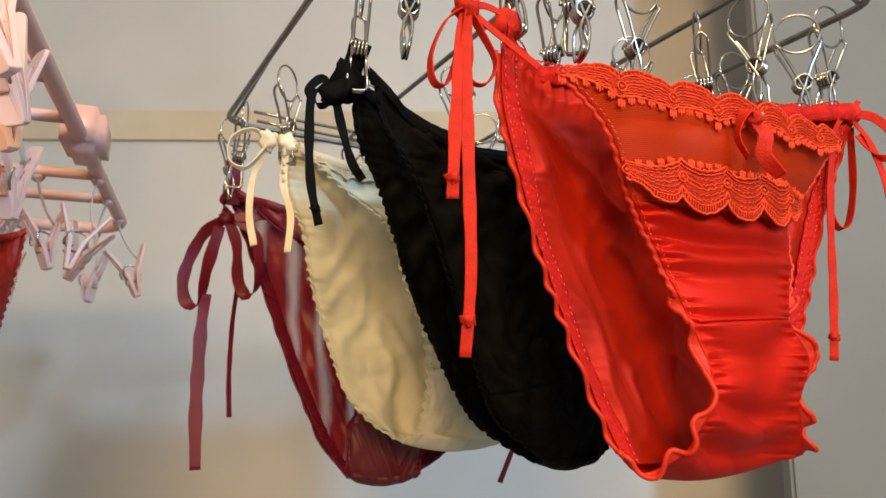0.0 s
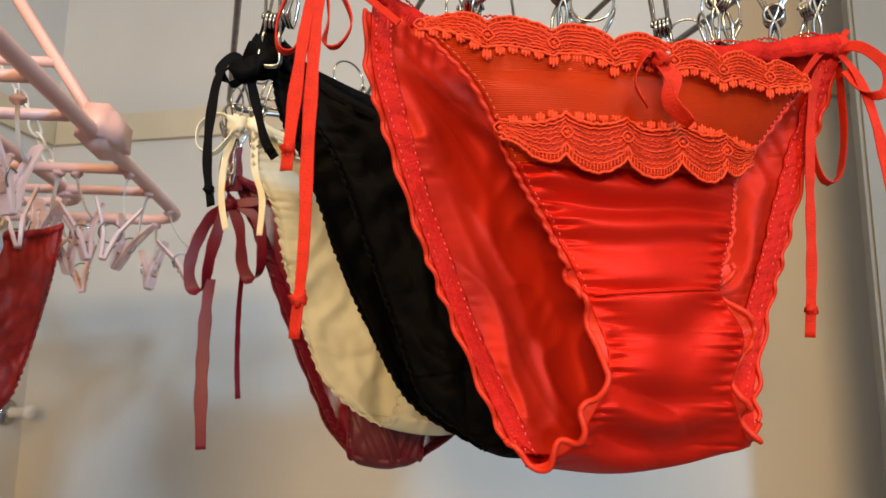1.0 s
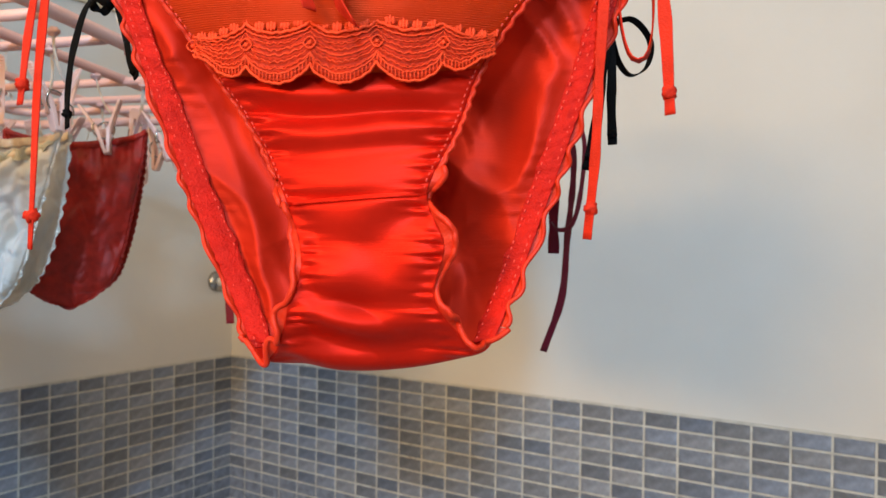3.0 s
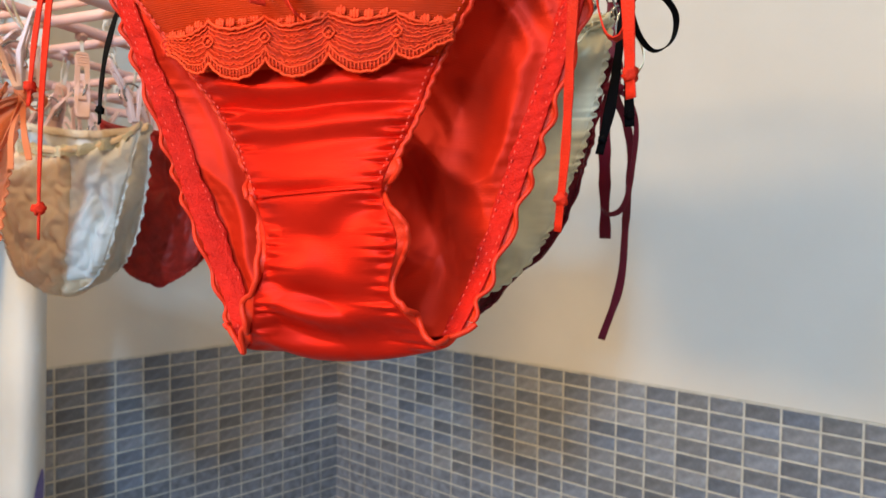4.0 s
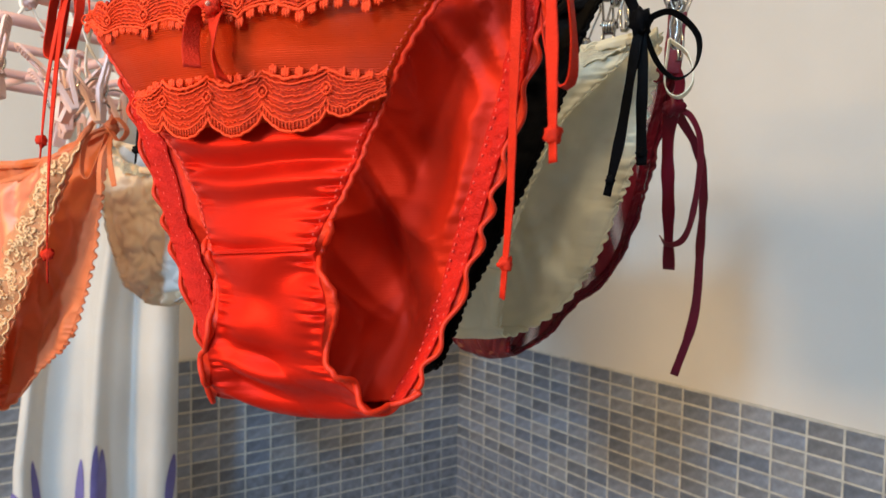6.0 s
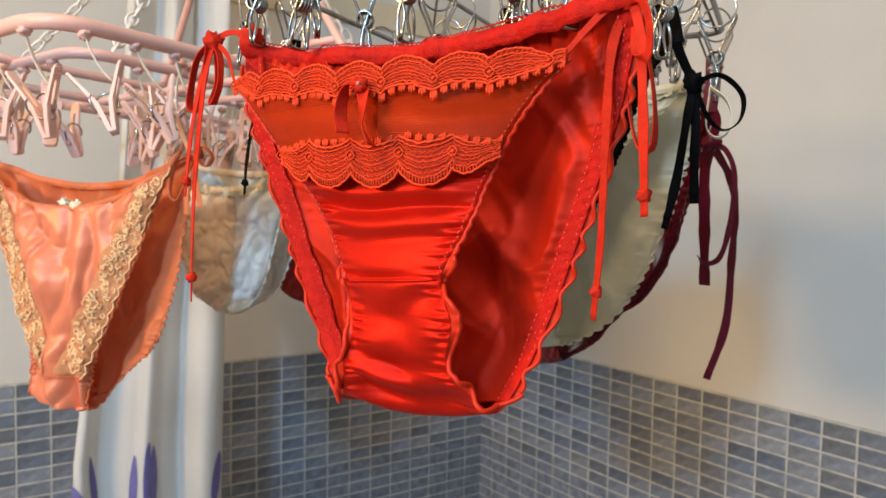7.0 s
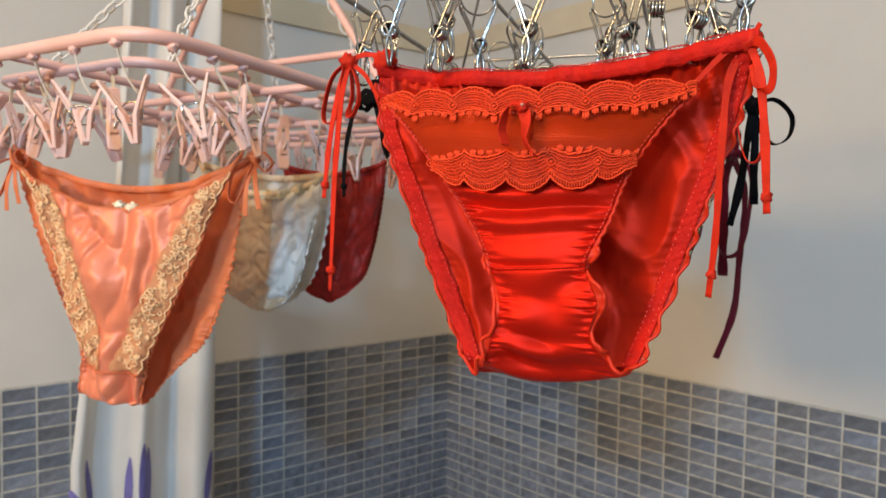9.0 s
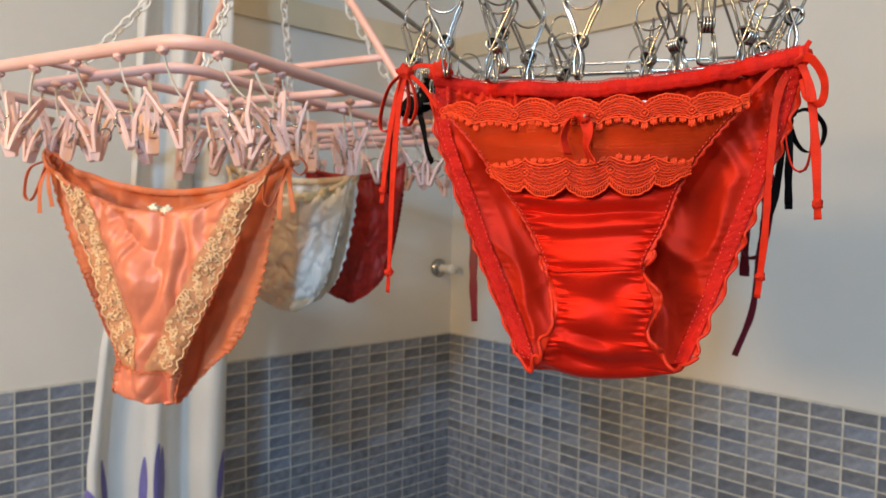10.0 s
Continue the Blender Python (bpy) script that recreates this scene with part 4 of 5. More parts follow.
mesh_part("bead", *blob(bow_at + np.array((0.001, -0.0048, 0.0008)), (0.0010, 0.0010, 0.0010), 0.0), PEARL, red, "tiny rose pearl bead")
# ties on both hips
TS = (0.45, -0.9, 0)
KL = (0.004, 0.268, 1.583)
tie(red, "tie", [(0.022, 0.281, 1.586), (0.012, 0.274, 1.587), KL], 0.0028, TIE, (0, 0, 1))
tie(red, "tie", [KL, (0.016, 0.272, 1.574), (0.034, 0.270, 1.557)], 0.0028, TIE, (0, 0, 1), "thin red tie to the lace end")
knot(red, KL, (0.0055, 0.005, 0.005), TIE, 1.0)
tie(red, "tie_loop", [KL, (0.010, 0.270, 1.573), (0.016, 0.268, 1.558), (0.012, 0.266, 1.548), (0.006, 0.267, 1.550), (0.006, 0.270, 1.562), (0.004, 0.270, 1.580)], 0.0044, TIE, TS)
tie(red, "tie_loop", [KL, (-0.004, 0.262, 1.574), (-0.010, 0.260, 1.558), (-0.009, 0.259, 1.546), (-0.004, 0.262, 1.546), (0.000, 0.264, 1.560), (0.003, 0.266, 1.580)], 0.0044, TIE, TS)
tie(red, "tie_tail", [KL, (0.001, 0.262, 1.560), (0.000, 0.257, 1.530), (-0.001, 0.254, 1.497)], 0.0044, TIE, (0.9, 0.4, 0), "", 0.08, 0.0036)
tie(red, "tie_tail", [KL, (0.004, 0.263, 1.560), (0.005, 0.258, 1.510), (0.006, 0.256, 1.470), (0.004, 0.256, 1.439)], 0.0046, TIE, (0.9, 0.4, 0), "", 0.1, 0.0036)
knot(red, (0.022, 0.283, 1.584), (0.007, 0.005, 0.006), TIE, 2.0)
KR = (0.213, 0.370, 1.578)
knot(red, KR, (0.006, 0.005, 0.005), TIE, 4.0)
tie(red, "tie", [(0.219, 0.369, 1.586), KR], 0.0028, TIE, (0, 0, 1))
tie(red, "tie", [KR, (0.204, 0.362, 1.572), (0.192, 0.353, 1.556)], 0.0028, TIE, (0, 0, 1), "thin red tie to the lace end")
tie(red, "tie_loop", [KR, (0.206, 0.377, 1.565), (0.203, 0.381, 1.540), (0.207, 0.383, 1.520), (0.214, 0.384, 1.520), (0.217, 0.380, 1.540), (0.215, 0.373, 1.572)], 0.0044, TIE, TS)
tie(red, "tie_loop", [KR, (0.222, 0.364, 1.575), (0.230, 0.360, 1.563), (0.229, 0.361, 1.552), (0.222, 0.364, 1.553), (0.216, 0.368, 1.566)], 0.0044, TIE, (0, 0, 1))
tie(red, "tie_tail", [KR, (0.203, 0.370, 1.560), (0.199, 0.372, 1.520), (0.197, 0.373, 1.480), (0.194, 0.373, 1.446)], 0.0044, TIE, (0.9, 0.4, 0), "", 0.12, 0.0034)
tie(red, "tie_tail", [KR, (0.221, 0.366, 1.560), (0.226, 0.363, 1.530), (0.229, 0.362, 1.491)], 0.0044, TIE, (0.9, 0.4, 0), "", 0.1, 0.0034)


def briefs(ob, zb, left, right, front_l, front_r, nf, nb, sag_f, sag_b, swell_f, swell_b, mats, folds_amp=0.003, seed=0.0, frill=None, rows=16, cols=61, waist=None, gather=0.0010, fine=0.35, split=None, pleat=0.0):
    """Plain briefs from the back's and the front's leg edges (u, z); nf, nb: how far front and back stand apart."""
    def side(front, back):
        m = len(front)
        out = [(u, nf * math.sin(math.pi * min(1, 0.25 + 0.75 * i / (m - 1)) * 0.75), z - zb) for i, (u, z) in enumerate(front)]
        q = len(back)
        for i, (u, z) in enumerate(reversed(back)):
            out.append((u, nb * math.sin(math.pi * (0.15 + 0.75 * i / (q - 1))), z - zb))
        return out

    m, q = len(front_l), len(left)
    bulge = [(-swell_f * math.sin(math.pi * (0.3 + 0.6 * i / (m - 1))), -sag_f * max(0.0, 1 - i / 2.2) ** 1.3) for i in range(m)]
    bulge[-1] = (0.0, -0.004)
    back_b = [(swell_b * math.sin(math.pi * (0.15 + 0.6 * i / (q - 1))), -sag_b * max(0.0, 1 - (q - 1 - i) / 2.2) ** 1.3) for i in range(q)]
    back_b[0] = (0.004, -0.005)

    def folds(w, s, p):
        e = min(s, 1 - s)
        k = min(1.0, e / 0.05)
        front = -1.0 if w < len(front_l) - 1 else 1.0
        d = front * k * folds_amp * (2.2 * crease(p[0] * 17 + seed, seed, p[2] * 11 + p[0] * 9) + 1.0 * crease(p[0] * 40, seed + 3, p[2] * 26 - p[0] * 16) + fine * crease(p[0] * 95, seed + 5, p[2] * 70) - 0.8)
        d += front * k * pleat * crease(p[0] * 105 - p[2] * 45 * math.copysign(1, p[0]), seed + 9, p[2] * 7)
        d += gather * pleats(p[2], e * 0.16, 0.0080, 0.0050, seed + (3 if s > 0.5 else 0))
        drop = 0.9 + 0.8 * nz(p[0] * 120, seed, 1.0)
        if w < drop:
            d += gather * 1.3 * (drop - w) * math.sin(p[0] * 900 + 5 * nz(p[0] * 60, seed, 0))
        return (0.0, d, 0.0)

    st = Strip(ob, side(front_l, left), side(front_r, right), bulge + back_b, rows, cols, folds)
    t = m - 1
    if split:
        st.panel("front_panel", 0, t - 1.3, mats[0], c1=split[0])
        st.panel("side_panel", 0, t - 1.3, split[1], split[2], c0=split[0])
    else:
        st.panel("front_panel", 0, t - 1.3, mats[0])
    st.panel("gusset", t - 1.3, t + 1.4, mats[1])
    st.panel("back_panel", t + 1.4, len(bulge) + q - 1, mats[2])
    st.top, st.mid = len(bulge) + q - 1, t
    if waist:
        st.waistband("front_waistband", 0.0, 0.006, waist, -0.0020)
        st.waistband("back_waistband", st.top, 0.007, waist, -0.0020)
    if frill:
        mat, out_, wav, per, cord = frill
        for s_ in (False, True):
            st.frill("leg_edge", s_, 0.05, t + 0.5, mat, out_, wav, per, "", cord)
            st.frill("leg_edge", s_, t + 0.5, st.top - 0.05, mat, out_, wav, per, "", cord)
    return st


def inset(edge, k):
    """The front's leg edge, drawn in from the back's by k metres at mid height."""
    m = len(edge)
    return [(u - math.copysign(k * math.sin(math.pi * min(1.0, 0.1 + i / (m - 1))), u), z) for i, (u, z) in enumerate(edge)]


# black garment
blk = thing("black_briefs", "black satin tie-side briefs with picot edging", "briefs", "garments on the wire hanger", at=(0.0515, 0.407, 1.384), turn=32.4)
bpy.context.view_layer.update()
BL = [(-0.121, 1.590), (-0.115, 1.558), (-0.099, 1.530), (-0.083, 1.490), (-0.065, 1.453), (-0.044, 1.416), (-0.010, 1.394)]
BR = [(0.119, 1.588), (0.104, 1.564), (0.092, 1.530), (0.077, 1.495), (0.062, 1.462), (0.047, 1.432), (0.034, 1.398)]
bs = briefs(blk, 1.384, BL, BR, inset(BL, 0.010), inset(BR, 0.022), -0.012, 0.014, 0.050, 0.020, 0.010, 0.016, (BLACK, BLACK, BLACK), 0.007, 1.0, (BLACK, 0.0018, 0.0006, 0.0046, 0.0009), waist=BLACK, gather=0.0016, fine=1.1)
KB = (-0.061, 0.335, 1.574)
knot(blk, KB, (0.008, 0.006, 0.006), BLACK, 5.0)
knot(blk, (-0.056, 0.338, 1.582), (0.008, 0.007, 0.010), BLACK, 6.0)
tie(blk, "tie_loop", [KB, (-0.067, 0.332, 1.581), (-0.073, 0.329, 1.573), (-0.067, 0.331, 1.566), KB], 0.0045, BLACK, (0, 0, 1))
tie(blk, "tie_tail", [KB, (-0.070, 0.326, 1.571), (-0.069, 0.317, 1.545), (-0.066, 0.312, 1.520), (-0.061, 0.309, 1.500)], 0.0040, BLACK, (0.8, 0.5, 0), "", 0.1, 0.0030)
tie(blk, "tie_tail", [KB, (-0.058, 0.338, 1.560), (-0.052, 0.338, 1.540), (-0.046, 0.338, 1.530)], 0.0045, BLACK, (0.8, 0.5, 0), "", 0.1, 0.0030)
KBR = (0.166, 0.474, 1.562)
knot(blk, KBR, (0.005, 0.005, 0.006), BLACK, 7.0)
tie(blk, "tie", [(0.155, 0.470, 1.588), (0.160, 0.472, 1.575), KBR], 0.0050, BLACK, (0.5, 0.8, 0))
tie(blk, "tie_loop", [KBR, (0.176, 0.482, 1.566), (0.183, 0.492, 1.556), (0.181, 0.494, 1.543), (0.173, 0.491, 1.538), (0.168, 0.484, 1.545), (0.166, 0.477, 1.558)], 0.0042, BLACK, (0.6, -0.6, 0.4))
tie(blk, "tie_tail", [KBR, (0.165, 0.470, 1.540), (0.163, 0.466, 1.510), (0.158, 0.464, 1.484)], 0.0050, BLACK, (0.8, 0.5, 0), "", 0.1, 0.0030)
tie(blk, "tie_tail", [KBR, (0.168, 0.474, 1.540), (0.168, 0.474, 1.520), (0.169, 0.474, 1.498)], 0.0045, BLACK, (0.8, 0.5, 0), "", 0.05, 0.0030)
mesh_part("rosette", *blob(tuple(blk.matrix_world.inverted() @ Vector((0.060, 0.372, 1.548))), (0.006, 0.004, 0.007), 0.5, 8), CREAM, blk, "small cream ribbon rosette")

# ivory garment
ivo = thing("ivory_briefs", "ivory cotton briefs with narrow lace edging", "briefs", "garments on the wire hanger", at=(0.0025, 0.4965, 1.388), turn=27.3)
bpy.context.view_layer.update()
IL = [(-0.125, 1.586), (-0.122, 1.560), (-0.108, 1.530), (-0.100, 1.496), (-0.088, 1.460), (-0.072, 1.424), (-0.040, 1.398)]
IR = [(0.123, 1.582), (0.116, 1.540), (0.108, 1.508), (0.098, 1.478), (0.086, 1.447), (0.066, 1.416), (0.036, 1.396)]
IFL = [(-0.120, 1.584), (-0.090, 1.560), (-0.056, 1.536), (-0.042, 1.500), (-0.028, 1.465), (-0.024, 1.436), (-0.030, 1.405)]
IFR = [(0.118, 1.580), (0.096, 1.556), (0.070, 1.530), (0.054, 1.498), (0.040, 1.462), (0.034, 1.430), (0.032, 1.402)]
ivs = briefs(ivo, 1.388, IL, IR, IFL, IFR, -0.010, 0.012, 0.012, 0.012, 0.010, 0.014, (IVORY, IVORY, IVORY), 0.0085, 2.0, (IVORY, 0.0030, 0.0012, 0.0075, 0.0006), waist=IVORY, gather=0.0018)
ivs.lace("front_lace", 0.25, 0.02, 0.98, 0.006, 0.010, 0.011, IVORY_LACE, IVORY, 1, label="narrow ivory lace along the top", petals=False)
KI = (-0.120, 0.434, 1.586)
knot(ivo, KI, (0.006, 0.005, 0.006), CREAM, 3.0)
tie(ivo, "tie_loop", [KI, (-0.130, 0.430, 1.592), (-0.142, 0.428, 1.585), (-0.143, 0.428, 1.571), (-0.133, 0.430, 1.566), (-0.124, 0.432, 1.576), KI], 0.0048, CREAM, (0.3, -0.9, 0.3), "cream tie loop")
tie(ivo, "tie_tail", [KI, (-0.130, 0.440, 1.565), (-0.132, 0.442, 1.540), (-0.128, 0.443, 1.519)], 0.0048, CREAM, (0.9, 0.3, 0), "cream tie end", 0.1)
tie(ivo, "tie_tail", [(-0.110, 0.440, 1.586), (-0.112, 0.446, 1.560), (-0.107, 0.449, 1.540), (-0.108, 0.450, 1.516)], 0.0048, CREAM, (0.9, 0.3, 0), "cream tie end", 0.1)
knot(ivo, (-0.110, 0.440, 1.586), (0.006, 0.005, 0.006), CREAM, 9.0)
tie(ivo, "tie_loop", [(0.118, 0.556, 1.575), (0.128, 0.560, 1.565), (0.131, 0.561, 1.550), (0.124, 0.558, 1.542), (0.116, 0.556, 1.550), (0.118, 0.556, 1.575)], 0.0045, CREAM, (0.4, -0.8, 0.4), "cream tie loop")

# wine garment
wine = thing("wine_briefs", "sheer wine-red tulle briefs with satin ribbon ties", "briefs", "garments on the wire hanger", at=(-0.045, 0.5705, 1.366), turn=14.3)
bpy.context.view_layer.update()
WL = [(-0.136, 1.584), (-0.124, 1.556), (-0.107, 1.514), (-0.087, 1.463), (-0.066, 1.415), (-0.052, 1.388), (-0.034, 1.367)]
WR = [(0.132, 1.572), (0.119, 1.525), (0.106, 1.478), (0.086, 1.434), (0.055, 1.406), (0.040, 1.386), (0.014, 1.367)]
WFL = [(-0.130, 1.582), (-0.100, 1.556), (-0.067, 1.530), (-0.046, 1.470), (-0.030, 1.427), (-0.036, 1.398), (-0.034, 1.370)]
WFR = [(0.128, 1.570), (0.100, 1.545), (0.070, 1.520), (0.050, 1.470), (0.030, 1.430), (0.020, 1.400), (0.014, 1.370)]
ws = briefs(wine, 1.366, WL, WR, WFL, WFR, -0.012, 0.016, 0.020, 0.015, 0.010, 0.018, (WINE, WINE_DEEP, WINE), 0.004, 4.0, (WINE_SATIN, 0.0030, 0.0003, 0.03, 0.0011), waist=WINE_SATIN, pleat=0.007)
for s_ in (False, True):
    ws.elastic("edge_binding", s_, ws.mid + 1.0, ws.top, 0.008, WINE_SATIN, -0.0012, "satin wine edge binding")
KW = (-0.176, 0.534, 1.560)
RS = (0.85, 0.5, 0)
knot(wine, KW, (0.006, 0.005, 0.005), WINE_SATIN, 2.0)
tie(wine, "tie", [(-0.172, 0.537, 1.584), (-0.180, 0.534, 1.574), KW], 0.0070, WINE_SATIN, (0.3, 0, 1))
tie(wine, "tie", [KW, (-0.160, 0.538, 1.562), (-0.140, 0.545, 1.566)], 0.0070, WINE_SATIN, (0, 0, 1))
tie(wine, "ribbon_loop", [KW, (-0.192, 0.530, 1.546), (-0.203, 0.527, 1.515), (-0.200, 0.526, 1.494), (-0.190, 0.526, 1.492), (-0.186, 0.527, 1.520), (-0.180, 0.531, 1.553)], 0.0085, WINE_SATIN, RS, "wine satin ribbon loop")
tie(wine, "ribbon_tail", [(-0.186, 0.528, 1.500), (-0.187, 0.527, 1.470), (-0.186, 0.526, 1.420), (-0.183, 0.526, 1.374)], 0.0085, WINE_SATIN, RS, "wine satin ribbon end", 0.04)
tie(wine, "ribbon_loop", [KW, (-0.168, 0.536, 1.540), (-0.166, 0.540, 1.512), (-0.158, 0.541, 1.500), (-0.151, 0.541, 1.512), (-0.154, 0.540, 1.545), (-0.170, 0.536, 1.560)], 0.0085, WINE_SATIN, RS, "wine satin ribbon loop")
tie(wine, "ribbon_tail", [KW, (-0.166, 0.540, 1.530), (-0.170, 0.546, 1.480), (-0.171, 0.550, 1.440), (-0.169, 0.551, 1.410)], 0.0040, WINE_SATIN, (0.3, 0.9, 0), "wine satin ribbon end", 0.08)
KWR = (0.086, 0.604, 1.545)
knot(wine, KWR, (0.006, 0.006, 0.006), WINE_SATIN, 5.0)
tie(wine, "tie", [(0.084, 0.602, 1.575), (0.090, 0.604, 1.560), KWR], 0.0070, WINE_SATIN, (0.5, 0, 1))
tie(wine, "ribbon_tail", [KWR, (0.076, 0.612, 1.525), (0.072, 0.620, 1.480), (0.071, 0.624, 1.438)], 0.0085, WINE_SATIN, (0.9, 0.3, 0), "wine satin ribbon end", 0.03)
tie(wine, "ribbon_tail", [KWR, (0.076, 0.650, 1.510), (0.064, 0.668, 1.450), (0.058, 0.672, 1.400), (0.041, 0.674, 1.353)], 0.0062, WINE_SATIN, (0.2, 1.0, 0), "wine satin ribbon end", 0.12)
tie(wine, "ribbon_loop", [KWR, (0.094, 0.612, 1.538), (0.098, 0.617, 1.518), (0.095, 0.616, 1.480), (0.090, 0.613, 1.460), (0.082, 0.607, 1.456), (0.078, 0.604, 1.462)], 0.0040, WINE_SATIN, (0.5, 0.8, 0), "wine satin ribbon loop")

# salmon garment on the pink hanger
sal = thing("salmon_briefs", "salmon satin briefs with apricot lace strips", "briefs", "garments on the plastic hanger", at=(-0.349, 0.254, 1.290), turn=38.4)
bpy.context.view_layer.update()
SL = [(-0.1385, 1.552), (-0.132, 1.510), (-0.111, 1.443), (-0.096, 1.405), (-0.079, 1.368), (-0.059, 1.334), (-0.051, 1.308)]
SR = [(0.127, 1.550), (0.108, 1.493), (0.094, 1.432), (0.078, 1.385), (0.063, 1.355), (0.032, 1.324), (0.013, 1.300)]
SFL = [(-0.132, 1.548), (-0.104, 1.512), (-0.084, 1.460), (-0.062, 1.405), (-0.046, 1.350), (-0.048, 1.328), (-0.052, 1.306)]
SFR = [(0.120, 1.546), (0.100, 1.510), (0.074, 1.450), (0.050, 1.400), (0.024, 1.345), (0.018, 1.322), (0.013, 1.299)]
ss = briefs(sal, 1.290, SL, SR, SFL, SFR, -0.016, 0.016, 0.058, 0.040, 0.014, 0.020, (SALMON, SALMON, SALMON_DEEP), 0.0115, 6.0, (SALMON_DEEP, 0.0020, 0.0012, 0.008, 0.0008), 20, 71, SALMON_DEEP, 0.0020, 0.12)


def lace_strip(st, name, right, w0, w1, d0, d1, mat, label):
    n, m = 120, 7
    rows, uvs = [], []
    for q in np.linspace(0, 1, m):
        rows.append(st.edge(right, w0, w1, n, d0 + (d1 - d0) * q))
    s = np.r_[0, np.cumsum(np.linalg.norm(np.diff(rows[0], axis=0), axis=1))]
    scal = 0.0034 * np.abs(np.sin(np.pi * s / 0.014))
    g = np.stack(rows, 1) + np.array((0, -0.0016, 0))
    dirn = g[:, -1] - g[:, 0]
    dirn /= np.linalg.norm(dirn, axis=1)[:, None]
    g[:, 0] -= dirn * scal[:, None]
    g[:, -1] += dirn * scal[::-1, None] * 0.6
    for q in np.linspace(0, 1, m):
        uvs.append(np.stack([s, np.full(n, (d1 - d0) * q)], 1))
    ob = mesh_part(name, g.reshape(-1, 3), grid_faces(n, m), mat, st.ob, label, uvs=np.stack(uvs, 1).reshape(-1, 2), thick=0.0007)
    curls = []
    rnd = random.Random(5)
    for i in [k // 2 for k in range(6, 2 * n - 8)]:
        c = g[i, rnd.randrange(1, m - 1)]
        e1, e2 = dirn[i], np.cross(dirn[i], (0, 1, 0))
        rr, a0, sg = rnd.uniform(0.0016, 0.0040), rnd.uniform(0, 6.3), rnd.choice((-1, 1))
        pts = [c + (e1 * math.cos(a0 + w * sg) + e2 * math.sin(a0 + w * sg)) * rr * (1 - w / 9.0) + np.array((0, -0.0006, 0)) for w in np.linspace(0, rnd.uniform(2.5, 5.5), 12)]
        curls.append(tube(pts, rnd.uniform(0.0005, 0.0010), 5))
    curls.append(tube(g[:, 0] + np.array((0, -0.0007, 0)), 0.0008, 5))
    tagged(mesh_part("embroidery", *join(*curls), APRICOT, ob, "raised scrolling embroidery"), kind="stuff")
    return ob


APRICOT = material("apricot_cord", (0.88, 0.58, 0.31), 0.55, noise_scale=200, vary=0.08, bump=0.5, bump_scale=1500, sheen=0.2)
lace_strip(ss, "lace_strip", False, 0.55, 4.6, 0.002, 0.028, GOLD_LACE, "scrolled apricot lace strip")
lace_strip(ss, "lace_strip", True, 0.55, 4.6, 0.002, 0.028, GOLD_LACE, "scrolled apricot lace strip")
hem_seam = curve([ss.at(4.72, s) + np.array((0, -0.0014, 0.0006 * math.sin(s * 60))) for s in np.linspace(0.02, 0.98, 30)], 60)
mesh_part("gusset_seam", *tube(hem_seam, 0.0009, 6), SALMON_DEEP, sal, "gathered cross seam")
mid_top = ss.at(0.0, 0.53)
mesh_part("rosette", *join(blob(mid_top + np.array((-0.006, -0.004, 0.003)), (0.006, 0.004, 0.004), 0.5, 1), blob(mid_top + np.array((0.007, -0.004, 0.001)), (0.006, 0.004, 0.004), 0.5, 2)), CREAM, sal, "small cream ribbon rosette")
KS = (-0.452, 0.172, 1.540)
for kk, o in ((KS, -1), ((-0.250, 0.332, 1.538), 1)):
    k = Vector(kk)
    knot(sal, kk, (0.006, 0.005, 0.006), SALMON_DEEP, 2.0 + o)
    d = Vector((0.78, 0.62, 0))
    f_ = Vector((0.62, -0.78, 0)) * 0.008
    tie(sal, "tie_loop", [k, k + d * -0.016 + f_ + Vector((0, 0, -0.010)), k + d * -0.022 + f_ + Vector((0, 0, -0.036)), k + d * -0.013 + f_ + Vector((0, 0, -0.040)), k + f_ * 0.5 + Vector((0, 0, -0.006))], 0.0045, SALMON_DEEP, (0.6, -0.8, 0))
    tie(sal, "tie_loop", [k, k + d * 0.012 + f_ + Vector((0, 0, 0.006)), k + d * 0.022 + f_ + Vector((0, 0, -0.004)), k + d * 0.014 + f_ + Vector((0, 0, -0.012)), k + f_ * 0.5], 0.0045, SALMON_DEEP, (0.6, -0.8, 0))
    for q, ln in ((-0.004, 0.055), (0.005, 0.048)):
        tie(sal, "tie_tail", [k, k + f_ + d * q + Vector((0, 0, -ln * 0.5)), k + f_ * 0.8 + d * (q * 1.6) + Vector((0, 0, -ln))], 0.0045, SALMON_DEEP, (0.78, 0.62, 0))

# beige and white garment
bei = thing("beige_briefs", "beige satin briefs with white gathered sides", "briefs", "garments on the plastic hanger", at=(-0.345, 0.413, 1.376), turn=41.4)
bpy.context.view_layer.update()
GL = [(-0.088, 1.548), (-0.084, 1.505), (-0.078, 1.460), (-0.068, 1.425), (-0.056, 1.400), (-0.036, 1.387), (-0.026, 1.384)]
GR = [(0.054, 1.540), (0.050, 1.505), (0.044, 1.470), (0.036, 1.438), (0.026, 1.412), (0.010, 1.393), (-0.004, 1.385)]
GL, GR = [(u * 1.07, z) for u, z in GL], [(u * 1.04, z) for u, z in GR]
gs = briefs(bei, 1.380, GL, GR, inset(GL, 0.006), inset(GR, 0.008), -0.010, 0.024, 0.030, 0.010, 0.010, 0.020, (BEIGE, BEIGE, WHITE), 0.011, 8.0, (WHITE, 0.0020, 0.0010, 0.013, 0.0006), waist=BEIGE, gather=0.0016, split=(0.62, WHITE, "white gathered side panel"), fine=0.7)
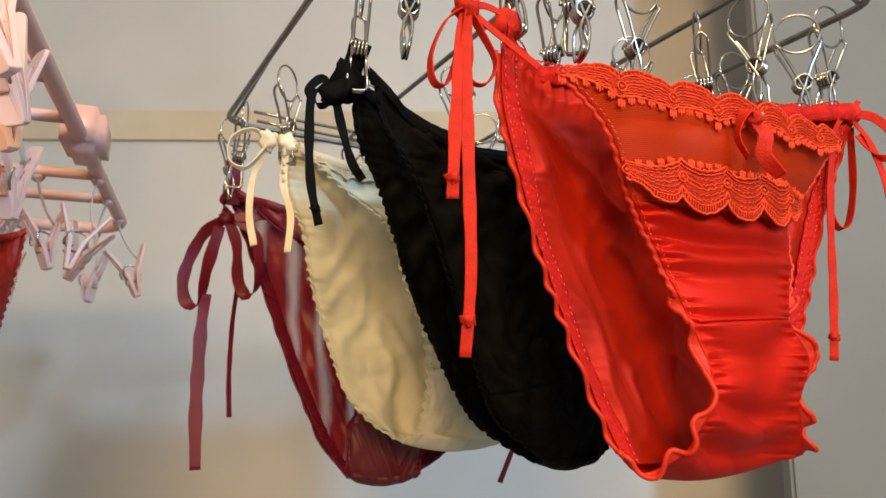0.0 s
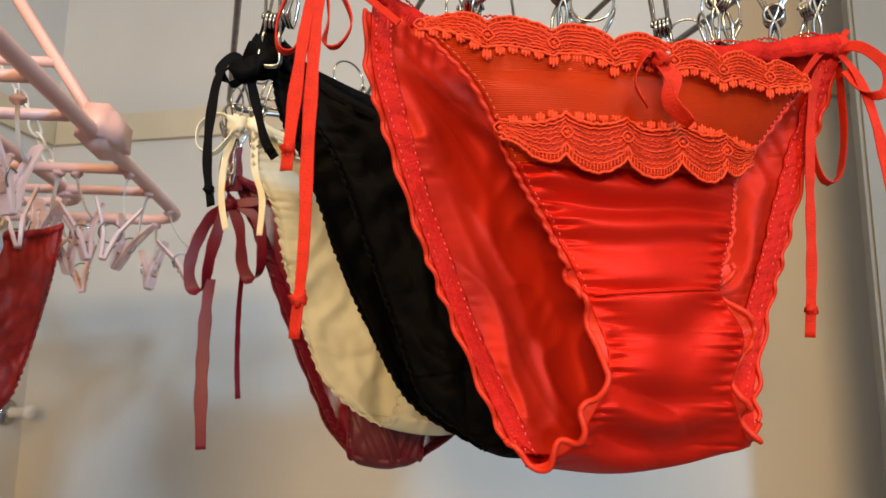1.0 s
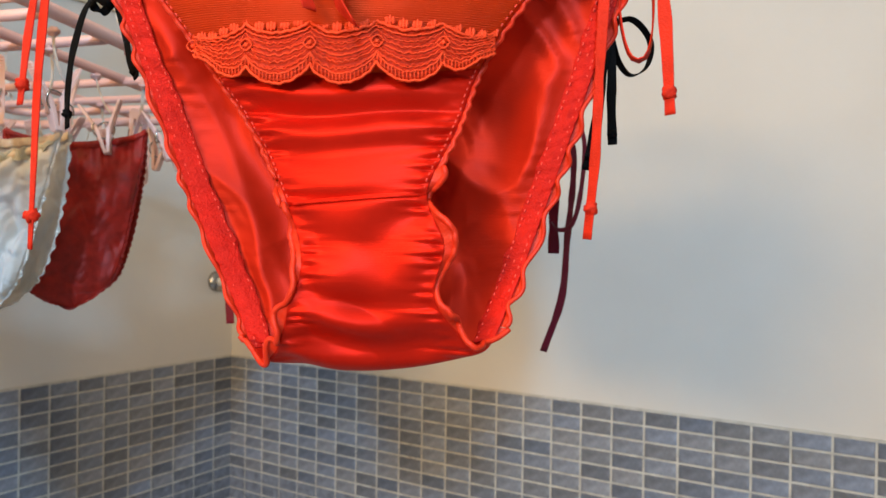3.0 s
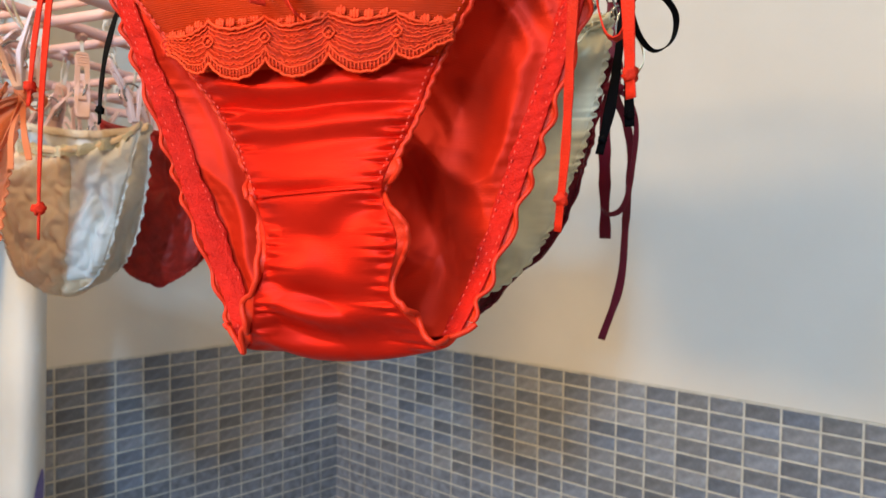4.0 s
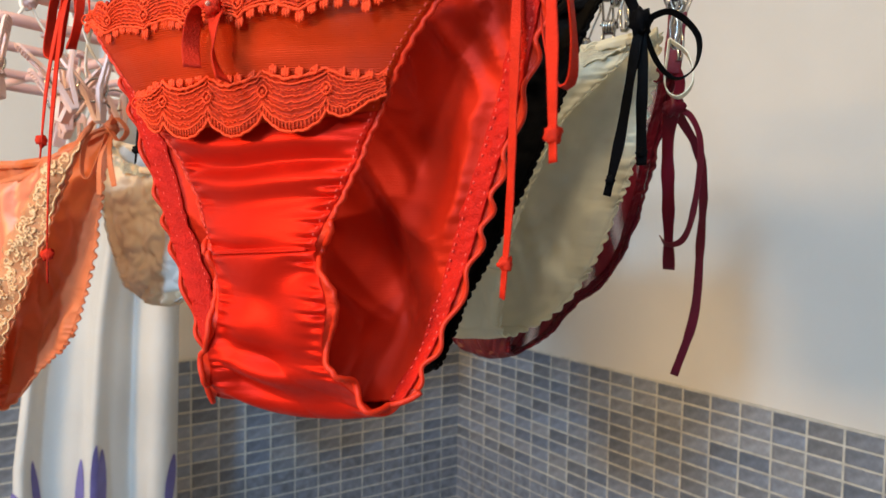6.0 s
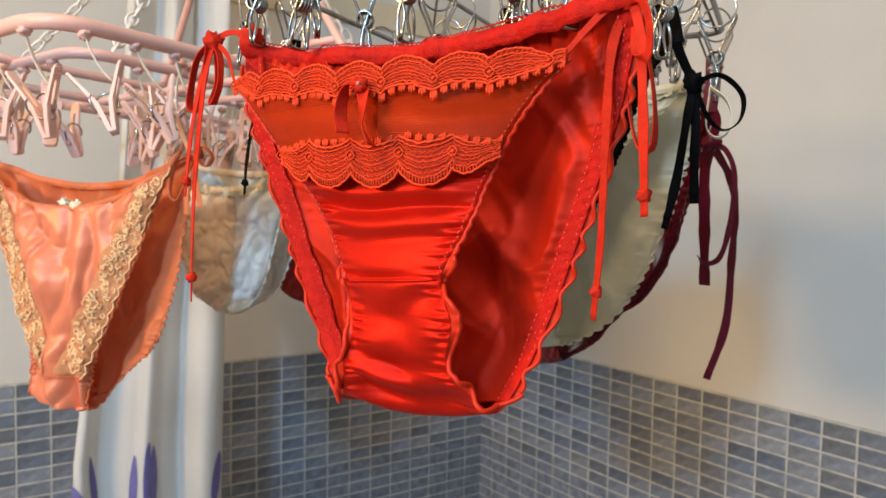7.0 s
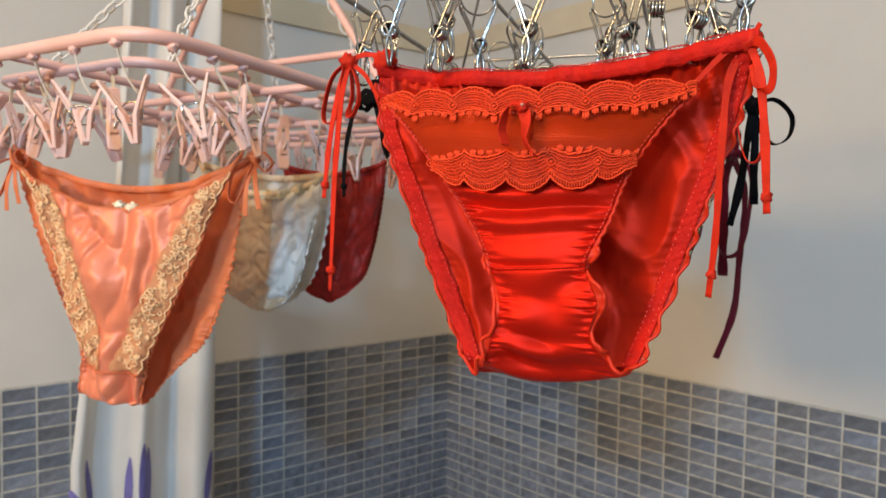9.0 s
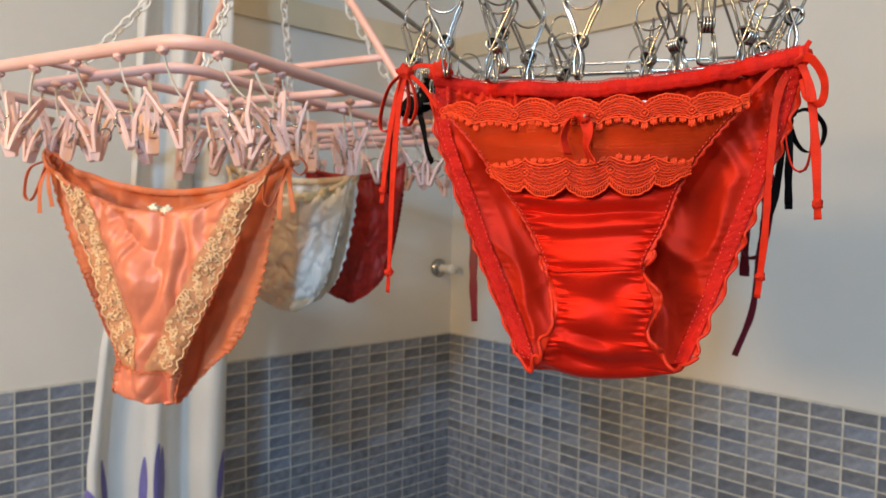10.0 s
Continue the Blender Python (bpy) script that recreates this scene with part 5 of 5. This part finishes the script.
gs.lace("edge_lace", 0.15, 0.02, 0.98, 0.005, 0.008, 0.011, IVORY_LACE, IVORY, 1, label="narrow white lace", petals=False)

# dark red garment
drk = thing("dark_red_briefs", "dark red lace briefs with a slit side", "briefs", "garments on the plastic hanger", at=(-0.385, 0.51, 1.378), turn=58.6)
bpy.context.view_layer.update()
DL = [(-0.062, 1.548), (-0.059, 1.505), (-0.054, 1.462), (-0.047, 1.425), (-0.042, 1.398), (-0.028, 1.386), (-0.015, 1.381)]
DR = [(0.063, 1.556), (0.061, 1.515), (0.056, 1.478), (0.049, 1.442), (0.038, 1.408), (0.018, 1.389), (0.004, 1.381)]
ds = briefs(drk, 1.378, DL, DR, inset(DL, 0.006), inset(DR, 0.006), -0.010, 0.012, 0.014, 0.024, 0.008, 0.012, (DARKRED, DARKRED, DARKRED), 0.006, 11.0, (DARKRED, 0.0014, 0.0008, 0.007, 0.0010), waist=DARKRED)

# cloth gripped in the pegs' jaws
for ob_, mat_, low, high in ((blk, BLACK, (-0.056, 0.338, 1.580), (-0.049, 0.338, 1.604)), (blk, BLACK, (0.154, 0.470, 1.584), (0.150, 0.470, 1.604)),
                             (wine, WINE_SATIN, (-0.172, 0.534, 1.570), (-0.172, 0.528, 1.604)), (wine, WINE_SATIN, (0.085, 0.602, 1.566), (0.088, 0.602, 1.604))):
    mid_ = tuple((a + b) / 2 for a, b in zip(low, high))
    tie(ob_, "hem", [low, mid_, high], 0.011, mat_, (0.8, 0.5, 0), thick=0.0030)

# ---- the tiled dado: tiles last ----
PX, PZ, GAP = 0.0500, 0.02353, 0.0032
GY = 0.004


def tile_mesh():
    bm = bmesh.new()
    bmesh.ops.create_cube(bm, size=1.0, matrix=Matrix.Diagonal((PX - GAP, 0.005, PZ - GAP, 1)))
    front = [e for e in bm.edges if all(v.co.y < 0 for v in e.verts)]
    bmesh.ops.bevel(bm, geom=front, offset=0.0009, segments=1, affect="EDGES")
    me = bpy.data.meshes.new("tile")
    bm.to_mesh(me)
    bm.free()
    me.materials.append(TILE)
    return me


dado_north = thing("dado_north", "blue-grey mosaic tile dado with pale grout", "tiling", at=(XL, YB, 0))
tagged(dado_north, kind="structure")
dado_west = thing("dado_west", "blue-grey mosaic tile dado with pale grout", "tiling", at=(XL, YB, 0))
tagged(dado_west, kind="structure")
NX, NY = 29, 22
DX = NX * PX
v, f = box((DX / 2, -GY / 2, DADO / 2), (DX, GY, DADO + 0.003))
mesh_part("grout_bed", v, f, GROUT, dado_north, "pale grout", smooth=False)
v, f = box((GY / 2, -(YB - YF) / 2, DADO / 2), (GY, YB - YF - 2 * GY, DADO + 0.003))
mesh_part("grout_bed", v, f, GROUT, dado_west, "pale grout", smooth=False)
TM = tile_mesh()
jit = random.Random(11)
ROWS_NEAR = 10
rest_n, rest_w = [], []
for r_ in range(24):
    z = DADO - PZ * (r_ + 0.5)
    for c_ in range(NX):
        spot = (PX * (c_ + 0.5), -GY + 0.0013 + jit.uniform(-0.0003, 0.0003), z)
        if r_ < ROWS_NEAR:
            ob = new("tile", TM)
            ob.parent = dado_north
            ob.matrix_basis = pose(*spot, jit.uniform(-0.4, 0.4), 0, jit.uniform(-0.4, 0.4))
        else:
            rest_n.append(box(spot, (PX - GAP, 0.005, PZ - GAP)))
    for c_ in range(NY + 26):
        spot = (GY - 0.0013 + jit.uniform(-0.0003, 0.0003), -PX * (c_ + 0.5), z)
        if r_ < ROWS_NEAR and c_ < NY:
            ob = new("tile", TM)
            ob.parent = dado_west
            ob.matrix_basis = pose(*spot, jit.uniform(-0.4, 0.4), 0, 90 + jit.uniform(-0.4, 0.4))
        elif c_ < NY + 6:
            rest_w.append(box(spot, (0.005, PX - GAP, PZ - GAP)))
tagged(mesh_part("lower_tiles", *join(*rest_n), TILE, dado_north, smooth=False), kind="stuff")
tagged(mesh_part("lower_tiles", *join(*rest_w), TILE, dado_west, smooth=False), kind="stuff")
